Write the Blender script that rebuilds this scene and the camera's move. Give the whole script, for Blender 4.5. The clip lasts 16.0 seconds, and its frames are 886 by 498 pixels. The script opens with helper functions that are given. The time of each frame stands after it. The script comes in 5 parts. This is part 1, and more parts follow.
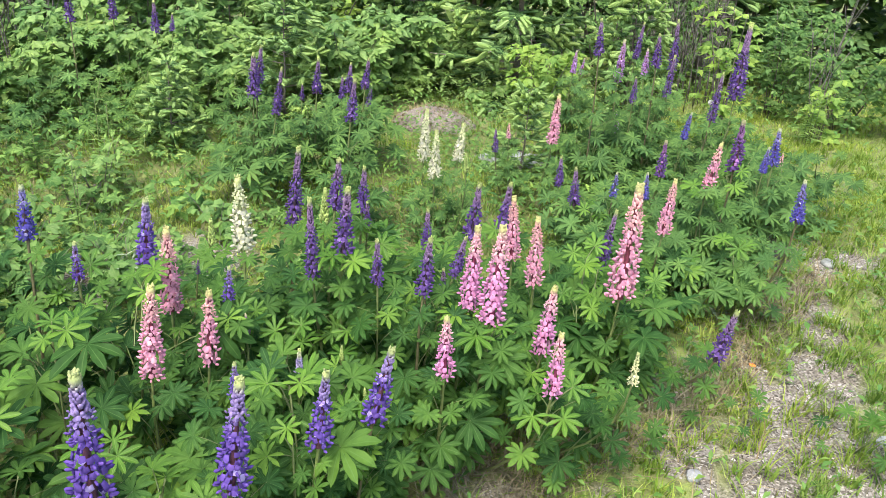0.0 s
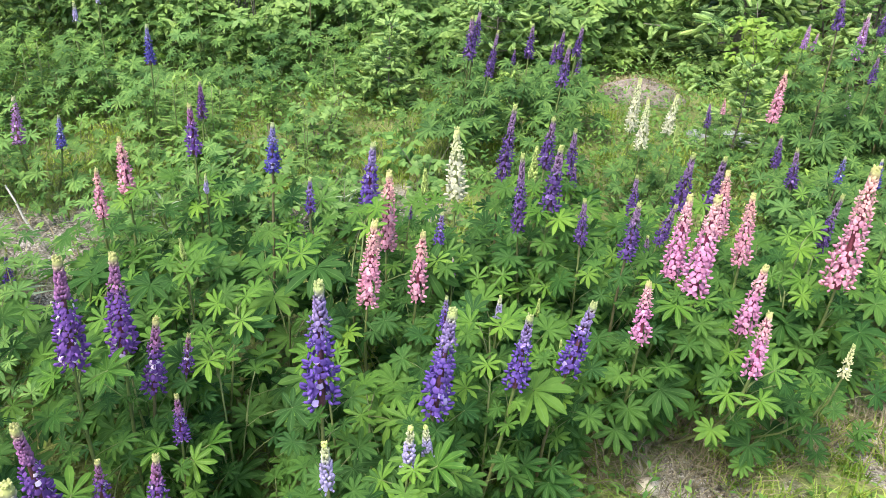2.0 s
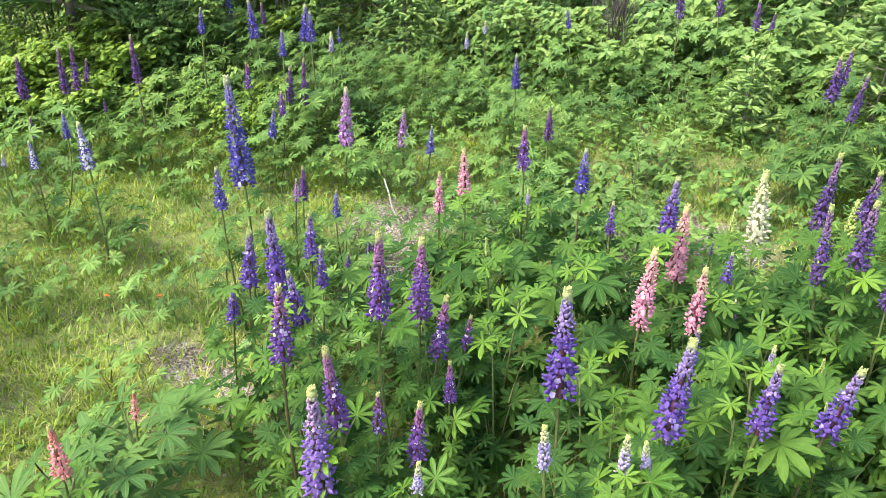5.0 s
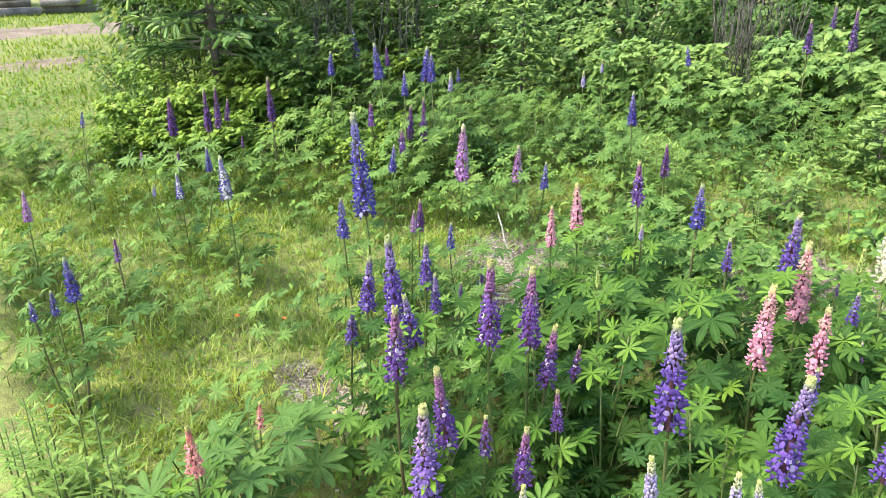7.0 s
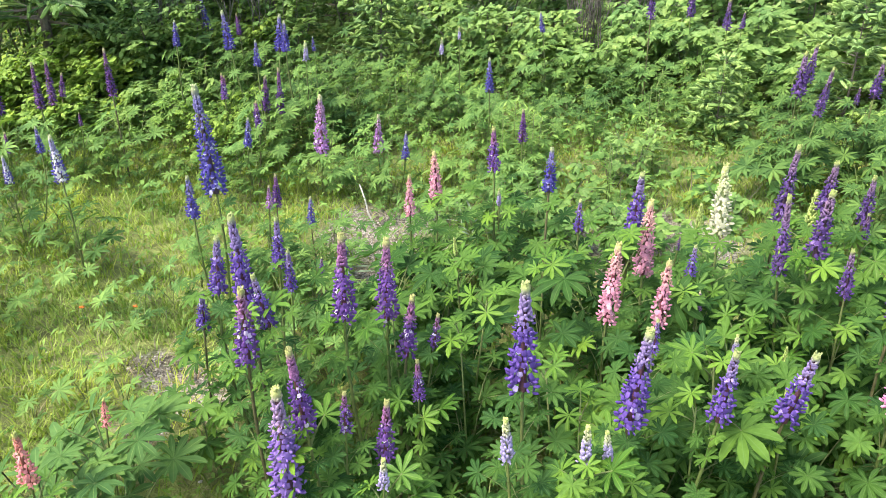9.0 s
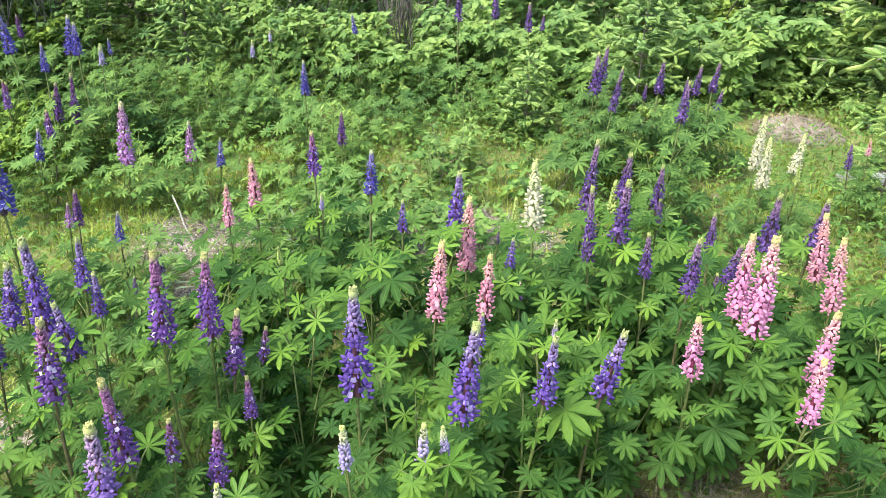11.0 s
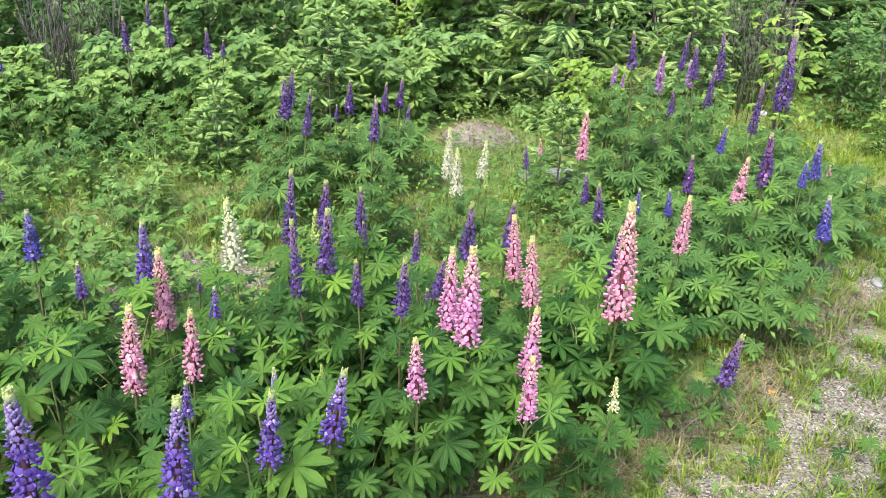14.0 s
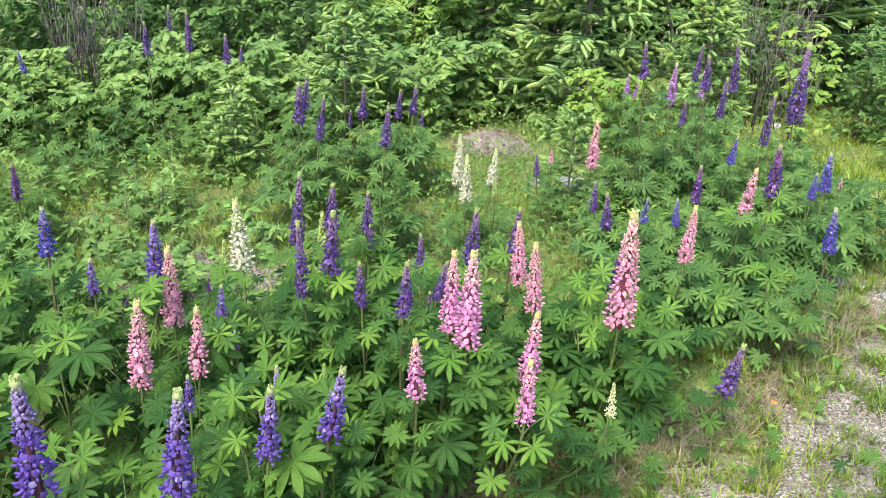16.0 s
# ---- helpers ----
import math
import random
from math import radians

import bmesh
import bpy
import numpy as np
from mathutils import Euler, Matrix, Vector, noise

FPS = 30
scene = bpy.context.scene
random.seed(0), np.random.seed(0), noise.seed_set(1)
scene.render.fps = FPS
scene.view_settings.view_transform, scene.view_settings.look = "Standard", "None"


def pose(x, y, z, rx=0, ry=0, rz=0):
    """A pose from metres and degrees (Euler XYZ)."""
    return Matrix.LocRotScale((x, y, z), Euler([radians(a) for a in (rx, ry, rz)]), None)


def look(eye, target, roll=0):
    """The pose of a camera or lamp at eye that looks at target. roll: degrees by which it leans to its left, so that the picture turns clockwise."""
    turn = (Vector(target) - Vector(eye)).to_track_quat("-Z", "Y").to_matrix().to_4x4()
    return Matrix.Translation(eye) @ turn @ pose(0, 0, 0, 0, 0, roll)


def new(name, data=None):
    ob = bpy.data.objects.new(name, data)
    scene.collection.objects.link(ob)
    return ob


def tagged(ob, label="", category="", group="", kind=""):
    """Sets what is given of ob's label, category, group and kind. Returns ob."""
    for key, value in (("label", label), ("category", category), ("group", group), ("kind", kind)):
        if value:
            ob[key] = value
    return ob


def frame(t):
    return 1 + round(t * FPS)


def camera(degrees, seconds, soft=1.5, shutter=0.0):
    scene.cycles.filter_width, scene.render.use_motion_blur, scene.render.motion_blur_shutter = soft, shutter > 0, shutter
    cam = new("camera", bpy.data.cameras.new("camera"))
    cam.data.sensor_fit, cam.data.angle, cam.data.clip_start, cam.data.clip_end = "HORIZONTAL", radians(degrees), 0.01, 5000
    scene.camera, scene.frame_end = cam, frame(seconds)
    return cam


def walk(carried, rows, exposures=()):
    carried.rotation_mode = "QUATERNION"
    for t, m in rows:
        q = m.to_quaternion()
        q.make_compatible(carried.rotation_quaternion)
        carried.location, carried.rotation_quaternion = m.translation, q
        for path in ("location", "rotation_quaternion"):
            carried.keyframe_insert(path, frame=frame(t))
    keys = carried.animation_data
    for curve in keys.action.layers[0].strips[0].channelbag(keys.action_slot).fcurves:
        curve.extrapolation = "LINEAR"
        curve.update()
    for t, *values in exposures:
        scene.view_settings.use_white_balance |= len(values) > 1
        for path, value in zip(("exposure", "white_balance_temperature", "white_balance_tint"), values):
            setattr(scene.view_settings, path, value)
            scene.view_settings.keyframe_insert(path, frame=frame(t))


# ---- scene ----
# ---- camera ----
cam = camera(62.32, 16.0, 0.6)
PATH = [
    (0, (-0.083, 0.211, 1.494), (-0.035, 2.061, 0.734), 4.90),
    (0.5, (-0.083, 0.198, 1.495), (-0.109, 2.035, 0.706), 5.07),
    (1, (-0.077, 0.168, 1.486), (-0.208, 1.990, 0.671), 5.02),
    (1.5, (-0.074, 0.140, 1.477), (-0.342, 1.936, 0.640), 4.77),
    (2, (-0.129, 0.139, 1.472), (-0.555, 1.893, 0.610), 4.60),
    (2.5, (-0.128, 0.137, 1.468), (-0.727, 1.828, 0.584), 4.31),
    (3, (-0.038, 0.147, 1.486), (-0.804, 1.757, 0.580), 3.83),
    (3.5, (-0.007, 0.121, 1.491), (-0.920, 1.648, 0.577), 3.22),
    (4, (-0.043, 0.094, 1.497), (-1.081, 1.543, 0.592), 2.61),
    (4.5, (0.004, 0.068, 1.503), (-1.153, 1.443, 0.624), 1.91),
    (5, (0.097, 0.083, 1.529), (-1.166, 1.383, 0.685), 1.36),
    (5.2, (0.125, 0.081, 1.528), (-1.178, 1.353, 0.700), 1.14),
    (5.7, (0.167, 0.078, 1.537), (-1.217, 1.282, 0.740), 0.57),
    (6.25, (0.165, 0.059, 1.538), (-1.292, 1.194, 0.772), -0.19),
    (6.8, (0.146, 0.044, 1.534), (-1.350, 1.139, 0.785), -0.80),
    (7.3, (0.141, 0.049, 1.530), (-1.344, 1.156, 0.776), -0.99),
    (7.5, (0.144, 0.056, 1.531), (-1.326, 1.176, 0.769), -1.01),
    (8, (0.154, 0.083, 1.525), (-1.259, 1.260, 0.740), -0.87),
    (8.5, (0.157, 0.097, 1.520), (-1.180, 1.347, 0.713), -0.52),
    (9, (0.158, 0.107, 1.520), (-1.096, 1.430, 0.696), 0.06),
    (9.2, (0.160, 0.113, 1.516), (-1.061, 1.463, 0.689), 0.29),
    (9.9, (0.162, 0.118, 1.517), (-0.943, 1.563, 0.684), 1.05),
    (10.6, (0.161, 0.117, 1.523), (-0.801, 1.666, 0.701), 1.81),
    (11.3, (0.159, 0.119, 1.527), (-0.661, 1.755, 0.720), 2.16),
    (11.5, (0.156, 0.126, 1.525), (-0.618, 1.787, 0.725), 2.17),
    (12, (0.158, 0.129, 1.528), (-0.499, 1.846, 0.739), 2.19),
    (12.5, (0.157, 0.162, 1.524), (-0.373, 1.927, 0.745), 2.15),
    (13, (0.156, 0.195, 1.523), (-0.241, 1.998, 0.754), 2.17),
    (13.5, (0.166, 0.221, 1.530), (-0.114, 2.050, 0.772), 2.07),
    (14, (0.170, 0.230, 1.527), (-0.020, 2.078, 0.787), 2.19),
    (14.5, (0.191, 0.247, 1.521), (0.044, 2.108, 0.803), 2.37),
    (15, (0.193, 0.229, 1.528), (0.058, 2.095, 0.820), 2.66),
    (15.5, (0.191, 0.222, 1.524), (0.023, 2.085, 0.817), 2.79),
    (16, (0.209, 0.206, 1.528), (-0.030, 2.056, 0.807), 2.74),
]
EXPOSURES = ((0, 1.26, 6500, 10), (2.5, 1.34, 6550, 8), (4.5, 1.53, 6850, 8), (5.2, 1.55, 6900, 8), (9.2, 1.55, 6900, 8), (12.0, 1.42, 6600, 8), (14, 1.30, 6450, 10), (16, 1.30, 6450, 10))
walk(cam, [(t, look(e, g, r)) for t, e, g, r in PATH], EXPOSURES)
# ---- light ----
SUN_ELEV, SUN_AZ = radians(58), radians(200)
world = bpy.data.worlds.new("world")
scene.world = world
world.use_nodes = True
wn = world.node_tree
sky = wn.nodes.new("ShaderNodeTexSky")
sky.sky_type, sky.sun_disc, sky.sun_elevation, sky.sun_rotation = "NISHITA", False, SUN_ELEV, SUN_AZ
sky.dust_density, sky.air_density = 3.0, 1.2
wn.nodes["Background"].inputs["Strength"].default_value = 0.145
wn.links.new(sky.outputs[0], wn.nodes["Background"].inputs["Color"])
sun = new("sun", bpy.data.lights.new("sun", "SUN"))
sun.data.energy, sun.data.angle, sun.data.color = 2.2, radians(26), (1.0, 0.94, 0.84)
sun.matrix_basis = look((math.sin(SUN_AZ) * 10, math.cos(SUN_AZ) * 10, 10 * math.tan(SUN_ELEV)), (0, 0, 0))

# ---- materials ----


def material(name):
    m = bpy.data.materials.new(name)
    m.use_nodes = True
    return m, m.node_tree, m.node_tree.nodes["Principled BSDF"]


def node(tree, kind, **values):
    n = tree.nodes.new(kind)
    for key, value in values.items():
        n.inputs[key.replace("_", " ")].default_value = value
    return n


def ramp(tree, source, stops):
    n = tree.nodes.new("ShaderNodeValToRGB")
    while len(n.color_ramp.elements) < len(stops):
        n.color_ramp.elements.new(0.5)
    for e, (at, colour) in zip(n.color_ramp.elements, stops):
        e.position, e.color = at, (*colour, 1)
    tree.links.new(source, n.inputs[0])
    return n.outputs[0]


def mixed(tree, a, b, factor, blend="MIX"):
    n = tree.nodes.new("ShaderNodeMix")
    n.data_type, n.blend_type = "RGBA", blend
    for socket, value in ((n.inputs[0], factor), (n.inputs[6], a), (n.inputs[7], b)):
        if isinstance(value, bpy.types.NodeSocket):
            tree.links.new(value, socket)
        else:
            socket.default_value = value if isinstance(value, (int, float)) else (*value, 1)
    return n.outputs[2]


def noise_of(tree, scale, detail=4, coords="Object"):
    c = tree.nodes.new("ShaderNodeTexCoord")
    n = node(tree, "ShaderNodeTexNoise", Scale=scale, Detail=detail)
    tree.links.new(c.outputs[coords], n.inputs["Vector"])
    return n.outputs["Fac"]


def leafy(name, dark, light, rough=0.5, glow=0.3, by="island", vein=None, young=None):
    """Leaf: two tones that vary from piece to piece and across the blade, with light passing through."""
    m, t, p = material(name)
    if by == "object":
        pick = t.nodes.new("ShaderNodeObjectInfo").outputs["Random"]
    else:
        pick = t.nodes.new("ShaderNodeNewGeometry").outputs["Random Per Island"]
    stops = [(0.15, dark), (0.95, light)] + ([(0.97, light), (1.0, young)] if young else [])
    c = ramp(t, pick, stops)
    n = noise_of(t, 45, 3)
    c = mixed(t, c, ramp(t, n, [(0.3, (0.72, 0.76, 0.72)), (0.7, (1.12, 1.08, 1.0))]), 1.0, "MULTIPLY")
    c = mixed(t, c, ramp(t, noise_of(t, 2.4, 3), [(0.35, (0.80, 0.88, 1.0)), (0.65, (1.2, 1.12, 0.94))]), 1.0, "MULTIPLY")
    if vein:
        uv = t.nodes.new("ShaderNodeUVMap")
        s = t.nodes.new("ShaderNodeSeparateXYZ")
        t.links.new(uv.outputs[0], s.inputs[0])
        c = mixed(t, c, vein, ramp(t, s.outputs[0], [(0.0, (0.6,) * 3), (0.07, (0.3,) * 3), (0.14, (0.0,) * 3)]))
    t.links.new(c, p.inputs["Base Color"])
    p.inputs["Roughness"].default_value = rough
    p.inputs["Specular IOR Level"].default_value = 0.16
    bump = node(t, "ShaderNodeBump", Strength=0.25, Distance=0.004)
    t.links.new(noise_of(t, 120, 2), bump.inputs["Height"])
    t.links.new(bump.outputs[0], p.inputs["Normal"])
    tr = t.nodes.new("ShaderNodeBsdfTranslucent")
    t.links.new(mixed(t, c, (1.0, 1.0, 0.45), 1.0, "MULTIPLY"), tr.inputs["Color"])
    mix = t.nodes.new("ShaderNodeMixShader")
    mix.inputs[0].default_value = glow
    t.links.new(p.outputs[0], mix.inputs[1])
    t.links.new(tr.outputs[0], mix.inputs[2])
    t.links.new(mix.outputs[0], t.nodes["Material Output"].inputs["Surface"])
    return m


def rough_stuff(name, a, b, scale, rough=0.85, bump=0.5, deep=0.01):
    m, t, p = material(name)
    f = noise_of(t, scale, 6)
    g = noise_of(t, scale * 6, 3)
    c = mixed(t, ramp(t, f, [(0.3, a), (0.7, b)]), ramp(t, g, [(0.3, (0.7,) * 3), (0.7, (1.2,) * 3)]), 1.0, "MULTIPLY")
    t.links.new(c, p.inputs["Base Color"])
    p.inputs["Roughness"].default_value = rough
    bp = node(t, "ShaderNodeBump", Strength=bump, Distance=deep)
    t.links.new(g, bp.inputs["Height"])
    t.links.new(bp.outputs[0], p.inputs["Normal"])
    return m


def petal(name, low, bud, tip):
    """Petals: one colour in the open part, paler closed buds above, greenish tip."""
    m, t, p = material(name)
    c = t.nodes.new("ShaderNodeTexCoord")
    s = t.nodes.new("ShaderNodeSeparateXYZ")
    t.links.new(c.outputs["Object"], s.inputs[0])
    col = ramp(t, s.outputs[2], [(0.0, low), (0.56, low), (0.72, bud), (0.88, bud), (0.97, tip)])
    r = t.nodes.new("ShaderNodeNewGeometry").outputs["Random Per Island"]
    col = mixed(t, col, ramp(t, r, [(0.0, (0.68, 0.66, 0.72)), (0.7, (1.0, 0.99, 1.0)), (1.0, (1.28, 1.24, 1.18))]), 1.0, "MULTIPLY")
    t.links.new(col, p.inputs["Base Color"])
    p.inputs["Roughness"].default_value = 0.65
    p.inputs["Specular IOR Level"].default_value = 0.15
    tr = t.nodes.new("ShaderNodeBsdfTranslucent")
    t.links.new(col, tr.inputs["Color"])
    mix = t.nodes.new("ShaderNodeMixShader")
    mix.inputs[0].default_value = 0.2
    t.links.new(p.outputs[0], mix.inputs[1])
    t.links.new(tr.outputs[0], mix.inputs[2])
    t.links.new(mix.outputs[0], t.nodes["Material Output"].inputs["Surface"])
    return m


LIME_LEAF = leafy("young_lupin_leaf", (0.075, 0.180, 0.028), (0.150, 0.290, 0.045), 0.45, 0.32, "object", (0.22, 0.34, 0.08))
LEAF = leafy("lupin_leaf", (0.034, 0.102, 0.025), (0.106, 0.222, 0.044), 0.6, 0.38, "object", (0.13, 0.24, 0.07), (0.13, 0.25, 0.04))
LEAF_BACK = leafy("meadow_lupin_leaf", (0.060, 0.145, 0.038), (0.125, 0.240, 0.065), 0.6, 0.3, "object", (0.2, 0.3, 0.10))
# far foliage: darker tone for massed stands, paler tone for the open meadow
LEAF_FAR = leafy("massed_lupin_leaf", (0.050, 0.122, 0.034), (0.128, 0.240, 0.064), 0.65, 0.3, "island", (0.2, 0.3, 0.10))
LEAF_MEADOW = leafy("pale_meadow_lupin_leaf", (0.098, 0.205, 0.055), (0.195, 0.335, 0.095), 0.6, 0.3, "island", (0.25, 0.37, 0.12))
STEM = rough_stuff("lupin_stem", (0.13, 0.20, 0.05), (0.12, 0.13, 0.05), 9, 0.6, 0.2)
STEM_DARK = rough_stuff("dark_stem", (0.085, 0.065, 0.04), (0.13, 0.13, 0.055), 9, 0.6, 0.2)
GRASS = leafy("grass", (0.15, 0.27, 0.045), (0.33, 0.43, 0.10), 0.5, 0.4)
PALE_GRASS = leafy("pale_grass", (0.30, 0.42, 0.095), (0.48, 0.57, 0.19), 0.55, 0.4)
STRAW = leafy("dry_grass", (0.20, 0.165, 0.115), (0.38, 0.33, 0.24), 0.8, 0.15)
HERB = leafy("herb", (0.10, 0.22, 0.055), (0.23, 0.38, 0.10), 0.5, 0.3)
SHRUB_PALE = leafy("pale_shrub_leaf", (0.120, 0.230, 0.062), (0.275, 0.420, 0.135), 0.5, 0.3, "island", (0.24, 0.34, 0.13))
SHRUB_MID = leafy("shrub_leaf", (0.080, 0.175, 0.046), (0.190, 0.325, 0.095), 0.45, 0.3, "island", (0.2, 0.28, 0.1))
SHRUB_LIME = leafy("lime_shrub_leaf", (0.165, 0.295, 0.058), (0.32, 0.465, 0.105), 0.45, 0.35, "island", (0.3, 0.4, 0.1))
SHRUB_DARK = leafy("dark_shrub_leaf", (0.065, 0.142, 0.045), (0.16, 0.275, 0.085), 0.5, 0.2)
SILVER = leafy("silver_leaf", (0.22, 0.30, 0.20), (0.34, 0.42, 0.30), 0.7, 0.2)
WEED = leafy("weed_leaf", (0.17, 0.30, 0.075), (0.29, 0.43, 0.13), 0.5, 0.3)
NEEDLE = leafy("spruce_needle", (0.075, 0.155, 0.056), (0.150, 0.255, 0.085), 0.55, 0.12)
NEEDLE_NEW = leafy("young_needle", (0.26, 0.41, 0.13), (0.38, 0.53, 0.20), 0.55, 0.25)
BARK = rough_stuff("bark", (0.09, 0.075, 0.06), (0.20, 0.18, 0.15), 14, 0.9, 0.8)
TWIG = rough_stuff("grey_twig", (0.07, 0.062, 0.058), (0.17, 0.155, 0.145), 20, 0.9, 0.5)
BEIGE_STONE = rough_stuff("beige_stone", (0.36, 0.32, 0.25), (0.52, 0.47, 0.39), 18, 0.85, 0.5)
STONE = rough_stuff("stone", (0.26, 0.27, 0.28), (0.40, 0.42, 0.43), 18, 0.85, 0.5)
PALE_STONE = rough_stuff("pale_stone", (0.25, 0.265, 0.265), (0.44, 0.46, 0.45), 10, 0.8, 0.5)
DEADWOOD = rough_stuff("weathered_wood", (0.30, 0.285, 0.26), (0.46, 0.44, 0.40), 16, 0.85, 0.5)
LOGWOOD = rough_stuff("grey_log", (0.10, 0.09, 0.09), (0.26, 0.25, 0.25), 3, 0.9, 0.6)
MOUND = rough_stuff("mound_soil", (0.185, 0.150, 0.132), (0.36, 0.31, 0.275), 14, 0.95, 0.9, 0.02)
ORANGE = rough_stuff("orange_petal", (0.75, 0.18, 0.02), (0.85, 0.30, 0.04), 60, 0.6, 0.1)
FLUFF = rough_stuff("white_fluff", (0.5, 0.5, 0.48), (0.62, 0.62, 0.6), 60, 0.9, 0.1)

KINDS = {}


def kind_of(key, *look_of):
    """Petals, buds, tip, flash on the banner, rachis, words."""
    KINDS[key] = look_of


kind_of("v", (0.145, 0.085, 0.385), (0.27, 0.21, 0.44), (0.4, 0.47, 0.2), (0.46, 0.38, 0.76), (0.10, 0.035, 0.06), "blue-violet")
kind_of("d", (0.125, 0.070, 0.260), (0.25, 0.165, 0.30), (0.38, 0.46, 0.16), (0.28, 0.18, 0.46), (0.06, 0.03, 0.06), "deep purple")
kind_of("r", (0.175, 0.085, 0.350), (0.32, 0.15, 0.32), (0.44, 0.46, 0.19), (0.72, 0.62, 0.86), (0.11, 0.04, 0.05), "red-violet")
kind_of("b", (0.100, 0.085, 0.390), (0.22, 0.20, 0.46), (0.44, 0.5, 0.28), (0.52, 0.50, 0.80), (0.08, 0.05, 0.08), "blue")
kind_of("g", (0.130, 0.062, 0.250), (0.22, 0.11, 0.26), (0.38, 0.38, 0.2), (0.42, 0.20, 0.48), (0.08, 0.03, 0.05), "magenta-purple")
kind_of("l", (0.420, 0.210, 0.520), (0.48, 0.29, 0.50), (0.5, 0.5, 0.3), (0.64, 0.48, 0.72), (0.20, 0.07, 0.11), "lilac")
kind_of("p", (0.745, 0.350, 0.485), (0.78, 0.44, 0.45), (0.52, 0.52, 0.22), (0.82, 0.48, 0.58), (0.20, 0.04, 0.07), "pale pink")
kind_of("m", (0.700, 0.305, 0.540), (0.76, 0.44, 0.50), (0.52, 0.52, 0.22), (0.80, 0.44, 0.62), (0.22, 0.03, 0.09), "bright pink")
kind_of("s", (0.800, 0.330, 0.360), (0.72, 0.30, 0.27), (0.46, 0.5, 0.18), (0.84, 0.46, 0.46), (0.24, 0.09, 0.06), "salmon-pink")
kind_of("w", (0.62, 0.62, 0.45), (0.66, 0.70, 0.42), (0.46, 0.52, 0.22), (0.78, 0.78, 0.64), (0.28, 0.34, 0.14), "cream-white")
kind_of("c", (0.740, 0.740, 0.440), (0.66, 0.70, 0.38), (0.46, 0.53, 0.22), (0.80, 0.80, 0.60), (0.28, 0.34, 0.14), "cream")
kind_of("u", (0.400, 0.360, 0.600), (0.54, 0.58, 0.36), (0.46, 0.55, 0.19), (0.62, 0.60, 0.74), (0.24, 0.30, 0.12), "pale budding")
kind_of("a", (0.250, 0.155, 0.500), (0.36, 0.26, 0.46), (0.46, 0.50, 0.20), (0.46, 0.38, 0.70), (0.12, 0.05, 0.07), "pale violet")
kind_of("x", (0.150, 0.120, 0.480), (0.40, 0.38, 0.60), (0.5, 0.55, 0.32), (0.86, 0.85, 0.90), (0.14, 0.10, 0.14), "blue-and-white")
kind_of("k", (0.400, 0.520, 0.170), (0.44, 0.56, 0.19), (0.42, 0.52, 0.18), (0.46, 0.56, 0.24), (0.24, 0.34, 0.10), "green budding")
PETALS = {}
for key, (low, bud, tip, flash, rachis, words) in KINDS.items():
    marked = petal("petal_" + words.replace(" ", "_"), flash, bud, tip)
    stalk = rough_stuff("rachis_" + words.replace(" ", "_"), rachis, tuple(0.7 * v for v in rachis), 30, 0.7, 0.1)
    PETALS[key] = (petal("wing_" + words.replace(" ", "_"), low, bud, tip), marked, stalk)

# ---- ground ----
BARE = ((-1.63, 0.90, 0.11), (-1.59, 0.75, 0.09), (-0.96, 2.73, 0.22), (-1.26, 2.43, 0.19), (-1.98, 1.98, 0.24), (-1.72, 1.63, 0.16), (1.05, 2.03, 0.16),
        (1.23, 2.27, 0.15), (0.90, 1.87, 0.11), (1.20, 1.77, 0.12), (1.60, 3.04, 0.18), (1.36, 2.66, 0.13), (0.16, 1.69, 0.11), (0.67, 1.93, 0.10), (-1.84, 0.91, 0.09))
GLADE = ((-2.14, 0.89, 0.39), (-1.83, 1.04, 0.22), (-1.77, 0.69, 0.23), (-1.44, 2.76, 0.29), (-2.14, 2.41, 0.25), (-1.93, 0.42, 0.32), (-2.56, 0.53, 0.34), (-1.14, 3.07, 0.29), (-0.71, 3.71, 0.40), (-2.95, 1.42, 0.49), (-3.46, 0.75, 0.57), (-2.48, 1.93, 0.29), (-3.83, 1.44, 0.47), (-0.92, 2.76, 0.25))


def glade(x, y):
    return max(math.exp(-(((x - gx) ** 2 + (y - gy) ** 2) / (gr * gr)) ** 2) for gx, gy, gr in GLADE)


def ground_z(x, y):
    r = math.hypot(x, y - 0.1)
    u = min(max((r - 1.0) / 4.4, 0), 1)
    bumps = 0.018 * noise.noise((x * 1.7, y * 1.7, 3)) + 0.008 * noise.noise((x * 6, y * 6, 8))
    return 0.10 + 0.39 * math.sin(math.pi / 2 * u) + bumps * min(1, 8 / max(r, 1))


def bareness(x, y):
    b = max(math.exp(-((x - bx) ** 2 + (y - by) ** 2) / (br * br)) for bx, by, br in BARE)
    side = 0.24 if x > 0.35 + 0.4 * (y - 2) and y < 5.5 else 0.0
    return min(1, max(0, b * 1.1 + side + 0.45 * noise.noise((x * 5.5, y * 5.5, 1)) + 0.45 * noise.noise((x * 15, y * 15, 6))))


